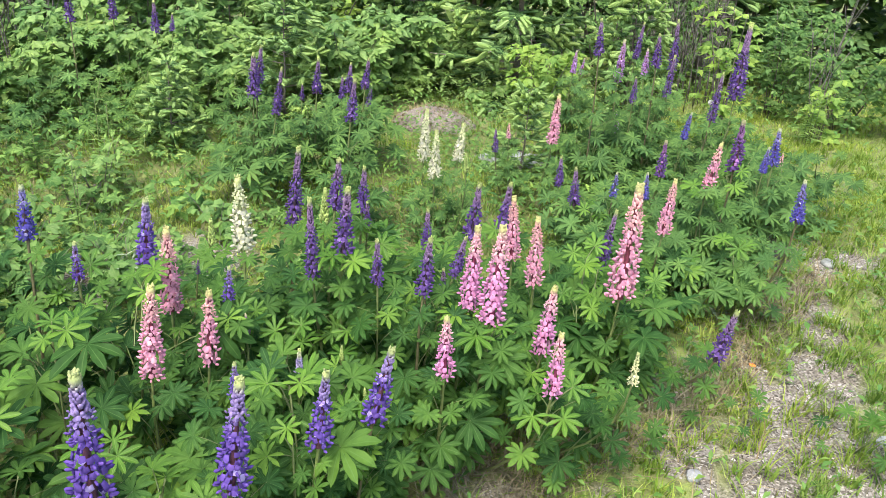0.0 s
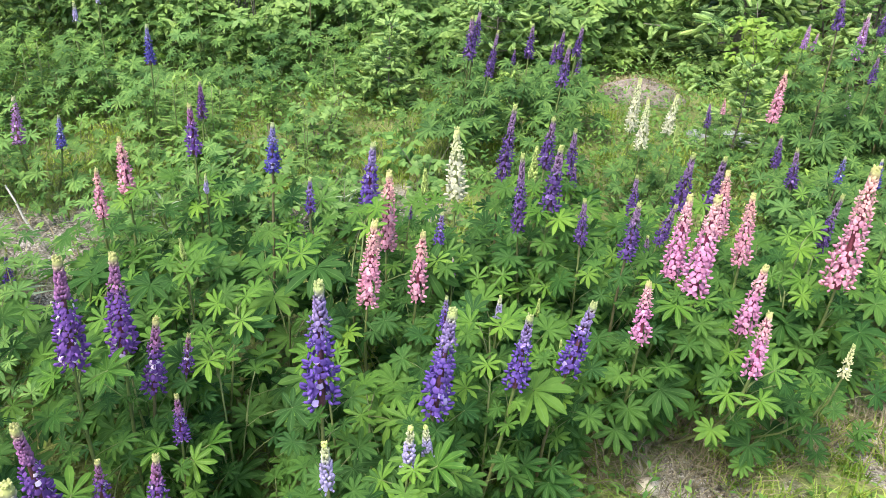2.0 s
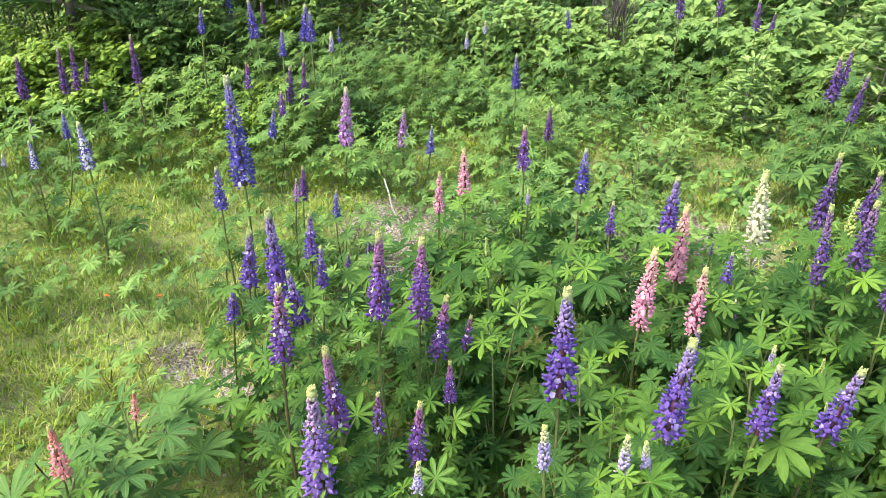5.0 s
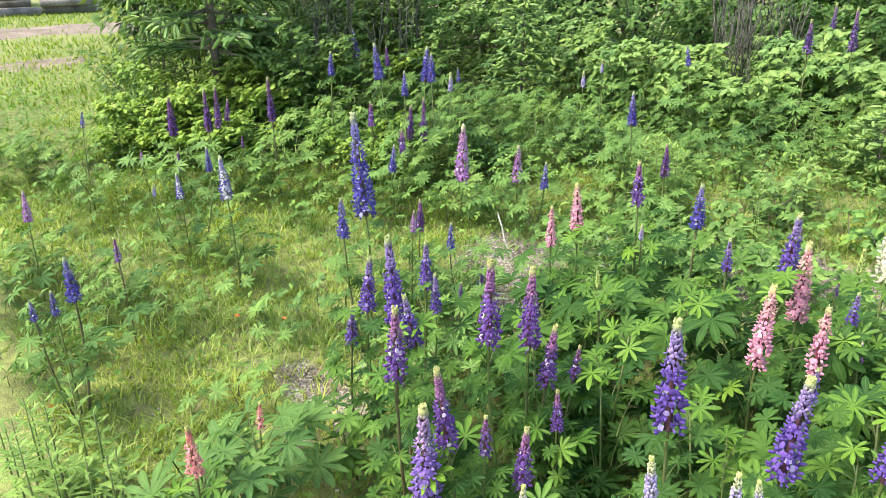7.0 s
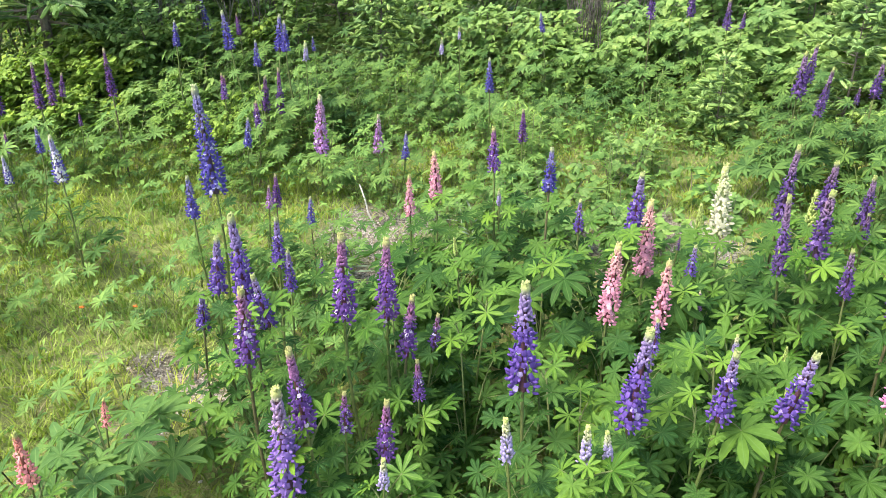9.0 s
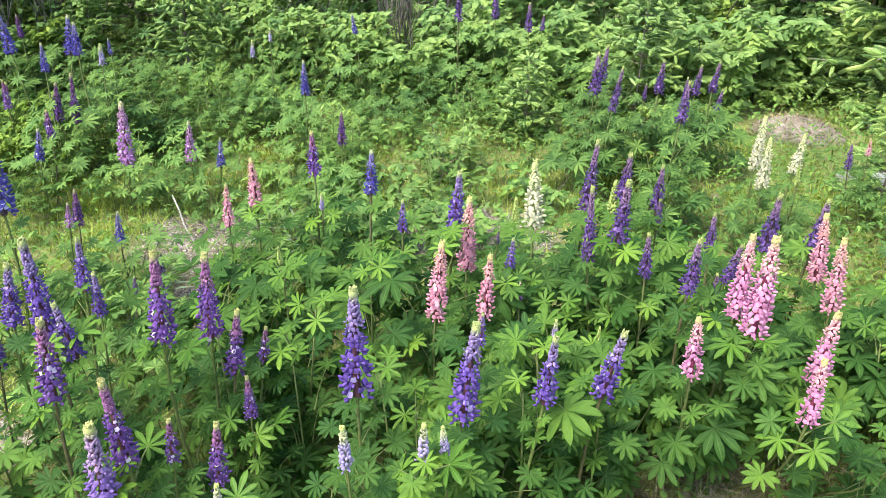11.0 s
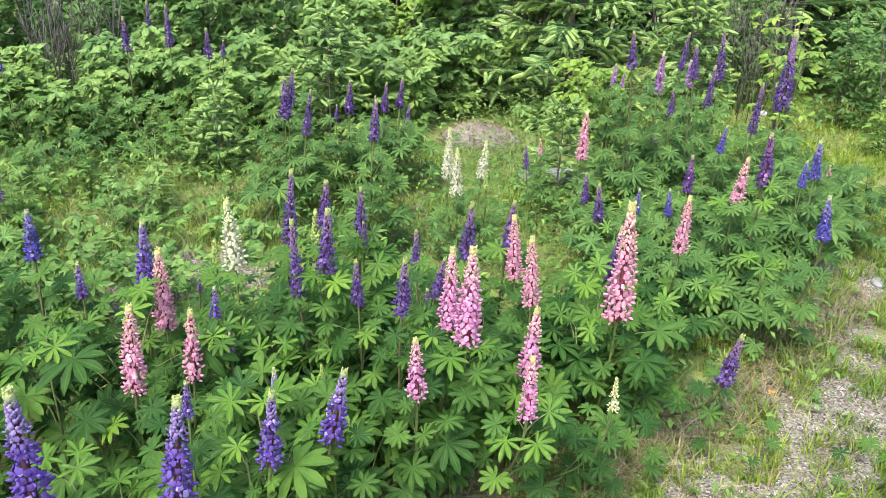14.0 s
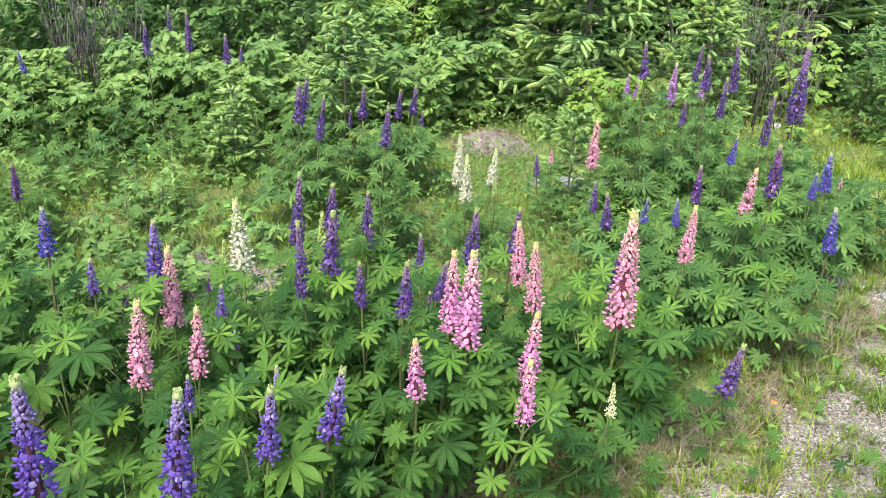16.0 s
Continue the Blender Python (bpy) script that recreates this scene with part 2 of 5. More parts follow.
def mesh_of(name, verts, faces, materials=(), smooth=False, uvs=None, slots=None):
    me = bpy.data.meshes.new(name)
    me.from_pydata(verts, [], faces)
    for m in materials:
        me.materials.append(m)
    if smooth:
        me.polygons.foreach_set("use_smooth", [True] * len(me.polygons))
    if slots is not None:
        me.polygons.foreach_set("material_index", slots)
    if uvs is not None:
        layer = me.uv_layers.new(name="UVMap")
        index = np.zeros(len(me.loops), dtype=np.int32)
        me.loops.foreach_get("vertex_index", index)
        layer.data.foreach_set("uv", np.asarray(uvs, dtype=np.float32)[index].ravel())
    me.update()
    return me


def under(name, me, parent, m=None, label=""):
    ob = new(name, me)
    ob.parent = parent
    if m is not None:
        ob.matrix_basis = m
    return tagged(ob, label)


EDGE_LINE = ((-0.60, 0.20), (-0.30, 1.04), (-0.06, 1.58), (0.07, 1.72), (0.22, 1.77), (0.38, 1.87), (0.60, 2.05), (0.84, 2.19), (1.34, 2.73), (2.32, 3.87))


def edge_y(x):
    """Where the dense lupins end and the gravelly grass begins."""
    return float(np.interp(x, [p[0] for p in EDGE_LINE], [p[1] for p in EDGE_LINE]))


def ground():
    rings = [0.15 * 1.052 ** i for i in range(70)]
    rings += [rings[-1] * 1.12 ** i for i in range(1, 42)]
    n = 300
    verts, faces, bare = [(0, 0.1, ground_z(0, 0.1))], [], [0.0]
    for r in rings:
        for k in range(n):
            a = 2 * math.pi * k / n
            x, y = r * math.cos(a), 0.1 + r * math.sin(a)
            verts.append((x, y, ground_z(x, y)))
            bare.append(bareness(x, y) if r < 9 else 0.0)
    for k in range(n):
        faces.append((0, 1 + k, 1 + (k + 1) % n))
    for i in range(len(rings) - 1):
        for k in range(n):
            a, b = 1 + i * n + k, 1 + i * n + (k + 1) % n
            faces.append((a, a + n, b + n, b))
    m, t, p = material("meadow_soil")
    at = t.nodes.new("ShaderNodeAttribute")
    at.attribute_name = "bare"
    c = t.nodes.new("ShaderNodeTexCoord")
    v = node(t, "ShaderNodeTexVoronoi", Scale=170)
    t.links.new(c.outputs["Object"], v.inputs["Vector"])
    sep = t.nodes.new("ShaderNodeSeparateColor")
    t.links.new(v.outputs["Color"], sep.inputs[0])
    gravel = ramp(t, sep.outputs[0], [(0.0, (0.07, 0.062, 0.052)), (0.45, (0.21, 0.195, 0.175)), (0.8, (0.31, 0.295, 0.275)), (1.0, (0.52, 0.50, 0.48))])
    gravel = mixed(t, gravel, ramp(t, noise_of(t, 9), [(0.35, (0.66, 0.61, 0.53)), (0.65, (1.05, 1.02, 0.99))]), 1.0, "MULTIPLY")
    moss = ramp(t, noise_of(t, 22, 8), [(0.3, (0.11, 0.10, 0.045)), (0.48, (0.19, 0.20, 0.07)), (0.72, (0.27, 0.33, 0.09))])
    lawn = ramp(t, noise_of(t, 1.1, 6), [(0.35, (0.11, 0.17, 0.04)), (0.65, (0.17, 0.22, 0.06))])
    col = mixed(t, mixed(t, moss, lawn, 0.3), gravel, ramp(t, at.outputs["Fac"], [(0.32, (0.0,) * 3), (0.6, (1.0,) * 3)]))
    t.links.new(col, p.inputs["Base Color"])
    p.inputs["Roughness"].default_value = 0.95
    b = node(t, "ShaderNodeBump", Strength=0.9, Distance=0.004)
    t.links.new(v.outputs["Distance"], b.inputs["Height"])
    t.links.new(b.outputs[0], p.inputs["Normal"])
    me = mesh_of("ground", verts, faces, (m,), True)
    me.attributes.new("bare", "FLOAT", "POINT").data.foreach_set("value", bare)
    tagged(new("ground", me), "uneven meadow soil with moss and patches of gravel", "ground", kind="structure")


ground()
rng = np.random.default_rng(5)


def blades(name, spots, mat, label, category, tall, width, lean=0.5):
    """Curved tapering blades, all of them one thing of stuff."""
    spots = np.asarray(spots)
    n = len(spots)
    az, h = rng.uniform(0, 2 * np.pi, n), tall * rng.uniform(0.45, 1.15, n) * spots[:, 3]
    out = h * rng.uniform(0.1, lean, n) * 1.3
    w = width * rng.uniform(0.6, 1.4, n)
    d = np.stack([np.cos(az), np.sin(az), 0 * az], 1)
    s = np.stack([-np.sin(az), np.cos(az), 0 * az], 1)
    base = spots[:, :3] - [0, 0, 0.006]
    up = np.array([0, 0, 1.0])
    mid = base + d * (out * 0.35)[:, None] + up * (h * 0.6)[:, None]
    top = base + d * out[:, None] + up * h[:, None]
    v = np.stack([base - s * w[:, None], base + s * w[:, None], mid - s * (w * 0.8)[:, None], mid + s * (w * 0.8)[:, None], top], 1)
    i = np.arange(n)[:, None] * 5
    faces = [*(i + [0, 1, 3, 2]).tolist(), *(i + [2, 3, 4]).tolist()]
    tagged(new(name, mesh_of(name, v.reshape(-1, 3).tolist(), faces, (mat,), True)), label, category, kind="stuff")


def scatter(n, where, keep):
    """Places on the ground inside a sector (bearing from, to, near, far), kept by chance."""
    b0, b1, r0, r1 = where
    spots = []
    for b, r, c in zip(rng.uniform(b0, b1, n), np.sqrt(rng.uniform(r0 * r0, r1 * r1, n)), rng.uniform(0, 1, n)):
        x, y = -r * math.sin(radians(b)), 0.1 + r * math.cos(radians(b))
        if c < keep(x, y, r):
            spots.append((x, y, ground_z(x, y), 1.0))
    return spots


# ---- lupin leaves and spikes ----


TO_SUN = Vector((math.sin(SUN_AZ), math.cos(SUN_AZ), 0))
BINS = 8


def palm_leaf(reach, rise, size, count, droop, mat, seed, az, slim=0.13, rows=((0.02, 0.12), (0.30, 0.62), (0.62, 1.0), (0.86, 0.70))):
    """A palmate leaf on its stalk, which leans out from the origin; the blade turns towards the light."""
    rnd = random.Random(seed)
    verts, faces, uvs, slots = [], [], [], []
    out, side = Vector((math.cos(az), math.sin(az), 0)), Vector((-math.sin(az), math.cos(az), 0))
    stalk = [out * (reach * u * (0.55 + 0.45 * u)) + Vector((0, 0, rise * (1.25 * u - 0.25 * u * u))) for u in (0, 0.35, 0.7, 1.0)]
    for k, p in enumerate(stalk):
        w = 0.0024 - 0.0003 * k
        verts += [p - side * w, p + side * w, p + out * (w * 1.2) + Vector((0, 0, w * 1.5))]
        uvs += [(0.5, 0)] * 3
    for k in range(3):
        a = 3 * k
        for i, j in ((0, 1), (1, 2), (2, 0)):
            faces.append((a + i, a + j, a + 3 + j, a + 3 + i))
            slots.append(1)
    centre = stalk[-1]
    up = (Vector((0, 0, 1)) + TO_SUN * rnd.uniform(0.25, 0.75) + out * rnd.uniform(-0.05, 0.4) + side * rnd.uniform(-0.3, 0.3)).normalized()
    along = (out - up * out.dot(up)).normalized()
    tilt = Matrix((along, up.cross(along), up)).transposed()
    gap = radians(rnd.uniform(12, 26))
    for k in range(count):
        a = math.pi + gap + (2 * math.pi - 2 * gap) * (k + 0.5) / count + rnd.uniform(-0.07, 0.07)
        long = size * (0.70 + 0.30 * math.sin((k + 0.5) / count * math.pi)) * rnd.uniform(0.88, 1.1)
        wide = long * slim * rnd.uniform(0.88, 1.12)
        lift, fall = rnd.uniform(0.10, 0.34), droop * rnd.uniform(0.4, 1.2)
        d, s = Vector((math.cos(a), math.sin(a), 0)), Vector((-math.sin(a), math.cos(a), 0))
        first = len(verts)
        for u, w in rows:
            mid = d * (long * u) + Vector((0, 0, long * (lift * u - fall * u * u)))
            fold = Vector((0, 0, wide * w * 0.36))
            verts += [centre + tilt @ (mid + s * wide * w + fold), centre + tilt @ mid, centre + tilt @ (mid - s * wide * w + fold)]
            uvs += [(1, u), (0, u), (1, u)]
        verts.append(centre + tilt @ (d * long + Vector((0, 0, long * (lift - fall * 1.05)))))
        uvs.append((0.2, 1))
        for r in range(len(rows) - 1):
            q = first + 3 * r
            faces += [(q, q + 1, q + 4, q + 3), (q + 1, q + 2, q + 5, q + 4)]
            slots += [0, 0]
        q = first + 3 * len(rows) - 3
        faces += [(q, q + 1, q + 3), (q + 1, q + 2, q + 3)]
        slots += [0, 0]
    return mesh_of("palmate_leaf", verts, faces, (mat, STEM), True, uvs, slots)


def leaf_set(shapes, mat, seed, *rest):
    """Leaves of several shapes for each way that a stalk can point."""
    return [[palm_leaf(*shape, mat, seed + 40 * k + b, 2 * math.pi * b / BINS, *rest) for k, shape in enumerate(shapes)] for b in range(BINS)]


def pick_leaf(kinds, az, rnd):
    choice = kinds[round(az / (2 * math.pi) * BINS) % BINS]
    return choice[rnd.randrange(len(choice))]


LEAVES = leaf_set(((0.09, 0.09, 0.064, 9, 0.28), (0.12, 0.07, 0.070, 10, 0.4), (0.07, 0.12, 0.058, 9, 0.2), (0.13, 0.10, 0.074, 10, 0.35), (0.09, 0.06, 0.052, 8, 0.5), (0.06, 0.10, 0.060, 10, 0.12)), LEAF, 1011, 0.145)
LEAVES_YOUNG = leaf_set(((0.03, 0.045, 0.040, 8, 0.05), (0.045, 0.04, 0.046, 8, 0.2), (0.05, 0.025, 0.052, 9, 0.3)), LIME_LEAF, 2051)
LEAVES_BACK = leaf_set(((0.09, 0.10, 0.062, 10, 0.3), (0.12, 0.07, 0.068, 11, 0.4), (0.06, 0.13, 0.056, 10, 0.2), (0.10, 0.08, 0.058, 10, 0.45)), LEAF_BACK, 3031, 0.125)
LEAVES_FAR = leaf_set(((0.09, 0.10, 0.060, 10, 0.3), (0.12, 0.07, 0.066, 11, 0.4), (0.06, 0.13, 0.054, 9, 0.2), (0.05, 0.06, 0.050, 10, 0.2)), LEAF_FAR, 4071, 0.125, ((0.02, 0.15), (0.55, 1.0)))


def lump(verts, faces, slots, slot, m, n=6, rows=3, tip=0.0):
    """A low rounded pod with its ends on the local x axis."""
    first = len(verts)
    verts.append(m @ Vector((-1, 0, 0)))
    for i in range(1, rows + 1):
        u = math.pi * i / (rows + 1)
        for k in range(n):
            a = 2 * math.pi * k / n
            verts.append(m @ Vector((-math.cos(u), math.sin(u) * math.cos(a), math.sin(u) * math.sin(a) + tip * (1 - math.cos(u)) ** 2)))
    verts.append(m @ Vector((1, 0, tip * 4)))
    last = len(verts) - 1
    for k in range(n):
        faces.append((first, first + 1 + (k + 1) % n, first + 1 + k))
        for i in range(rows - 1):
            a, b = first + 1 + i * n + k, first + 1 + i * n + (k + 1) % n
            faces.append((a, b, b + n, a + n))
        a, b = first + 1 + (rows - 1) * n + k, first + 1 + (rows - 1) * n + (k + 1) % n
        faces.append((a, b, last))
    slots += [slot] * (n * (rows + 1))


def spike_mesh(kind, whorls, around, wide, bloom, open_to, seed):
    """A flower spike one unit long on z: whorls of pea flowers below, closing to buds and a blunt tip."""
    rnd = random.Random(seed)
    verts, faces, slots = [], [], []
    for k in range(6):
        z, r = k / 5 * 0.97, wide * (0.22 - 0.13 * k / 5)
        verts += [Vector((r * math.cos(a), r * math.sin(a), z)) for a in (0, 1.26, 2.51, 3.77, 5.03)]
    for k in range(5):
        for i in range(5):
            faces.append((5 * k + i, 5 * k + (i + 1) % 5, 5 * k + 5 + (i + 1) % 5, 5 * k + 5 + i))
            slots.append(2)
    full_whorls = int(whorls * max(0.1, open_to))
    levels = [(w + 0.15) / whorls for w in range(full_whorls)]
    while levels[-1] < 0.985:
        levels.append(levels[-1] + 0.52 / whorls)
    for w, u in enumerate(levels):
        z = min(0.985, u + 0.10 * math.sin(math.pi * u))
        opened = min(1, max(0, (open_to - u) / 0.2))
        taper = (1 - 0.66 * max(0, (z - 0.10) / 0.90)) * (0.86 + 0.14 * min(1, u / 0.12))
        for k in range(around):
            a = 2 * math.pi * (k + 0.5 * (w % 2)) / around + rnd.uniform(-0.2, 0.2)
            turn = Matrix.Rotation(a, 4, "Z")
            zz = z + rnd.uniform(-0.32, 0.32) / whorls
            if rnd.random() < 0.13:
                continue
            if opened > 0.25:
                full = wide * taper * rnd.uniform(0.84, 1.1)
                s = full * bloom * (0.75 + 0.25 * opened)
                pitch = radians(rnd.uniform(-26, 20) - 32 * (1 - opened))
                m = turn @ Matrix.Translation((full - s, 0, zz)) @ Matrix.Rotation(pitch, 4, "Y") @ Matrix.Rotation(radians(rnd.uniform(-15, 15)), 4, "X")
                lump(verts, faces, slots, 0, m @ Matrix.Translation((0.52 * s, 0, -0.04 * s)) @ Matrix.Diagonal((0.46 * s, 0.17 * s, 0.27 * s, 1)), 5, 2, 0.16)
                first = len(verts)
                for x, y, h in ((0.04, 0, 0.02), (0.10, 0.42, 0.46), (0.34, 0, 0.40), (0.10, -0.42, 0.46), (-0.14, 0.30, 1.02), (0.12, 0, 1.14), (-0.14, -0.30, 1.02)):
                    verts.append(m @ Vector((x * s, y * s, h * s)))
                faces += [tuple(first + i for i in f) for f in ((0, 2, 1), (0, 3, 2), (1, 2, 5, 4), (2, 3, 6, 5))]
                flash = rnd.random() < (0.8 if kind == "x" else 0.10)
                low_flash = rnd.random() < (0.9 if kind in "xw" else 0.28)
                slots += [int(low_flash), int(low_flash), int(flash), int(flash)]
            else:
                s = wide * taper * rnd.uniform(0.8, 1.05)
                m = turn @ Matrix.Translation((0.34 * s, 0, zz)) @ Matrix.Rotation(radians(-rnd.uniform(58, 74)), 4, "Y")
                lump(verts, faces, slots, 0, m @ Matrix.Translation((0.26 * s, 0, 0)) @ Matrix.Diagonal((0.36 * s, 0.20 * s, 0.17 * s, 1)), 5, 2)
    cap = Matrix.Translation((0, 0, 0.955)) @ Matrix.Rotation(radians(-90), 4, "Y") @ Matrix.Diagonal((0.055, wide * 0.26, wide * 0.26, 1))
    lump(verts, faces, slots, 0, cap, 6, 3)
    return mesh_of("flower_spike", verts, faces, PETALS[kind], True, None, slots)


SPIKES = {}


def spike_for(kind, long, pick):
    size = 0 if long < 0.1 else 1 if long < 0.19 else 2 if long < 0.26 else 3
    if kind in "ku":
        size = 0
    key = (kind, size, pick % 2)
    if key not in SPIKES:
        whorls, around, wide, bloom = ((10, 7, 0.200, 0.52), (15, 8, 0.182, 0.50), (21, 9, 0.155, 0.46), (27, 10, 0.150, 0.40))[size]
        open_to = {"u": 0.1, "k": -0.2, "b": 0.8, "d": 0.62, "l": 0.8, "p": 0.86, "m": 0.84, "w": 0.78, "c": 0.5}.get(kind, 0.66)
        if kind in "bgd" and size > 1:
            wide = 0.125
        if kind in "uk":
            wide = 0.25
        SPIKES[key] = spike_mesh(kind, whorls, around, wide, bloom, open_to - 0.08 * (pick % 2), hash_of(key))
    return SPIKES[key]


def hash_of(key):
    return sum(ord(c) * (i + 3) for i, c in enumerate(str(key)))


def tube(points, radii, n=5):
    """Verts and faces of a bent tapering tube."""
    verts, faces = [], []
    for i, (p, r) in enumerate(zip(points, radii)):
        d = (points[min(i + 1, len(points) - 1)] - points[max(i - 1, 0)]).normalized()
        s = d.orthogonal().normalized()
        q = d.cross(s)
        verts += [p + r * (math.cos(2 * math.pi * k / n) * s + math.sin(2 * math.pi * k / n) * q) for k in range(n)]
        if i:
            a = (i - 1) * n
            faces += [(a + k, a + (k + 1) % n, a + n + (k + 1) % n, a + n + k) for k in range(n)]
    faces += [tuple(range(n))[::-1], tuple(range(len(verts) - n, len(verts)))]
    return verts, faces


def leaf_on(plant, p, az, size, rnd, kinds):
    m = Matrix.Translation(p) @ Matrix.Rotation(rnd.uniform(-0.35, 0.35), 4, "Z") @ Matrix.Rotation(radians(rnd.uniform(-12, 12)), 4, "Y") @ Matrix.Rotation(radians(rnd.uniform(-12, 12)), 4, "X")
    under("leaf", pick_leaf(kinds, az, rnd), plant, m @ Matrix.Scale(size, 4))


ARRAYS = {}


def massed_leaves(spots, rnd, mat=LEAF_FAR):
    """Small far leaves as one mesh of foliage."""
    verts, faces, uvs, slots = [], [], [], []
    for p, az, size in spots:
        me = pick_leaf(LEAVES_FAR, az, rnd)
        if me.name not in ARRAYS:
            ARRAYS[me.name] = (np.array([v.co for v in me.vertices]), [tuple(f.vertices) for f in me.polygons], [f.material_index for f in me.polygons],
                               {l.vertex_index: tuple(me.uv_layers[0].data[l.index].uv) for l in me.loops})
        co, fs, sl, uv = ARRAYS[me.name]
        m = np.array(Matrix.Rotation(rnd.uniform(-0.35, 0.35), 3, "Z") @ Matrix.Rotation(radians(rnd.uniform(-14, 14)), 3, "Y") @ Matrix.Rotation(radians(rnd.uniform(-12, 12)), 3, "X")) * size
        n = len(verts)
        verts.extend((co @ m.T + np.array(p)).tolist())
        faces.extend(tuple(n + i for i in f) for f in fs)
        slots.extend(sl)
        uvs.extend(uv[i] for i in range(len(co)))
    return mesh_of("foliage", verts, faces, (mat, STEM), True, uvs, slots)


LUPIN_COUNT = [0]


def lupin(x, y, spikes, basal=None, size=1.0, tall=0.27):
    """One lupin plant: flowering stems (offset, height of the spike's foot, its length, way and angle of lean, kind) over palmate leaves."""
    LUPIN_COUNT[0] += 1
    rnd = random.Random(LUPIN_COUNT[0] * 17 + 3)
    plant = new("lupin")
    z = ground_z(x, y)
    plant.location = (x, y, z)
    r = math.hypot(x, y)
    near = not (x < -1.6 and y < 3)
    far = r > 3.0
    size = size * (0.9 if not near else 0.8 if r < 1.5 and x > -1.05 else 1.0)
    spots = []
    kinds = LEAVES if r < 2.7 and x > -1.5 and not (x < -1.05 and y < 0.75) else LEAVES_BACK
    words = sorted({KINDS[s[6]][5] for s in spikes})
    if spikes:
        many = "several" if len(spikes) > 2 else "two" if len(spikes) == 2 else "one"
        hue = " and ".join(words) if len(" ".join(words).split()) < 3 and len(words) < 3 else "variously coloured"
        tagged(plant, f"lupin with {many} {hue} flower spike{'s' if len(spikes) > 1 else ''} over palmate leaves", "lupin", "lupins in the meadow")
    else:
        tagged(plant, "lupin without flowers, a low clump of green palmate leaves", "lupin", "leafy lupins in the meadow")
    for dx, dy, h, long, way, lean, kind in spikes:
        foot = Vector((dx, dy, h))
        a = radians(way)
        d = Vector((math.cos(a) * math.sin(radians(lean)), math.sin(a) * math.sin(radians(lean)), math.cos(radians(lean))))
        root = Vector((dx * 0.25, dy * 0.25, -0.02))
        bend = foot - d * h * 0.5
        pts = [root.lerp(bend, u).lerp(bend.lerp(foot, u), u) for u in (0, 0.2, 0.4, 0.6, 0.8, 1.0)]
        pts.append(foot + d * long * 0.1)
        thick = 0.0036 if long > 0.12 else 0.0026
        stem = under("stem", mesh_of("stem", *tube(pts, [thick * (1.25 - 0.07 * i) for i in range(7)]), (STEM_DARK if kind in "dgvrb" and rnd.random() < (0.15 if far else 0.4) else STEM,), True), plant)
        turn = d.to_track_quat("Z", "Y").to_matrix().to_4x4() @ Matrix.Rotation(rnd.uniform(0, 6.28), 4, "Z")
        m = Matrix.Translation(foot) @ turn @ Matrix.Diagonal((long * rnd.uniform(0.95, 1.08), long * rnd.uniform(0.95, 1.08), long, 1))
        under("flower_spike", spike_for(kind, long, rnd.randrange(2)), stem, m, KINDS[kind][5] + " flower spike")
        top = (1.0 if r < 2.7 else 0.95) if near else 0.92
        count = max(3, int(((9 if x < -1.2 else 16) if far else 13 if r < 1.5 else 12 if near else 11) * min(1.3, max(0.6, h / 0.36))))
        turnabout = rnd.uniform(0, 6.28)
        for k in range(count):
            u = 0.22 + (top - 0.22) * ((k + rnd.uniform(0, 0.8)) / count) ** (0.6 if r < 1.9 else 1.0)
            p = root.lerp(bend, u).lerp(bend.lerp(foot, u), u)
            big = size * rnd.uniform(0.75, 1.05) * (1.0 - 0.38 * u)
            if far:
                spots.append((p - Vector((0, 0, 0.10 * big * u)), turnabout + k * 2.4 + rnd.uniform(-0.4, 0.4), big * 1.2))
            else:
                leaf_on(plant, p - Vector((0, 0, 0.07 * big * u)), turnabout + k * 2.4 + rnd.uniform(-0.4, 0.4), big, rnd, kinds)
        if near and not far and rnd.random() < (0.8 if kind in "ku" else 0.22):
            for k in range(4):
                leaf_on(plant, foot - d * (0.03 + 0.012 * k), turnabout + k * 1.7, rnd.uniform(0.8, 1.15), rnd, LEAVES_YOUNG)
    if basal is None:
        basal = 14 if near and not (far and x < -1.2) else 8
    for k in range(basal):
        a = k * 2.4 + rnd.uniform(-0.4, 0.4)
        p = Vector((math.cos(a) * 0.06 * rnd.random(), math.sin(a) * 0.06 * rnd.random(), tall * rnd.uniform(0.05, 0.8)))
        if far:
            spots += [(p, a, size * rnd.uniform(0.8, 1.2)), (p * 0.9, a + 0.9, size * rnd.uniform(0.8, 1.2))]
        else:
            leaf_on(plant, p, a, size * rnd.uniform(0.75, 1.08), rnd, kinds)
    if spots:
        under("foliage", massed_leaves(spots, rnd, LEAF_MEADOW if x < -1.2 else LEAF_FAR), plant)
    elif near and rnd.random() < (0.32 if not spikes else 0.2):
        a = rnd.uniform(0, 6.28)
        foot, top = Vector((0, 0, 0.02)), Vector((0.05 * math.cos(a), 0.05 * math.sin(a), (tall + 0.05) * rnd.uniform(0.9, 1.15)))
        under("stem", mesh_of("stem", *tube([foot, foot.lerp(top, 0.5), top], [0.003, 0.0028, 0.002]), (STEM,), True), plant)
        for k in range(4):
            leaf_on(plant, top - Vector((0, 0, 0.012 * k)), a + k * 1.9, rnd.uniform(0.8, 1.1), rnd, LEAVES_YOUNG)
    return plant


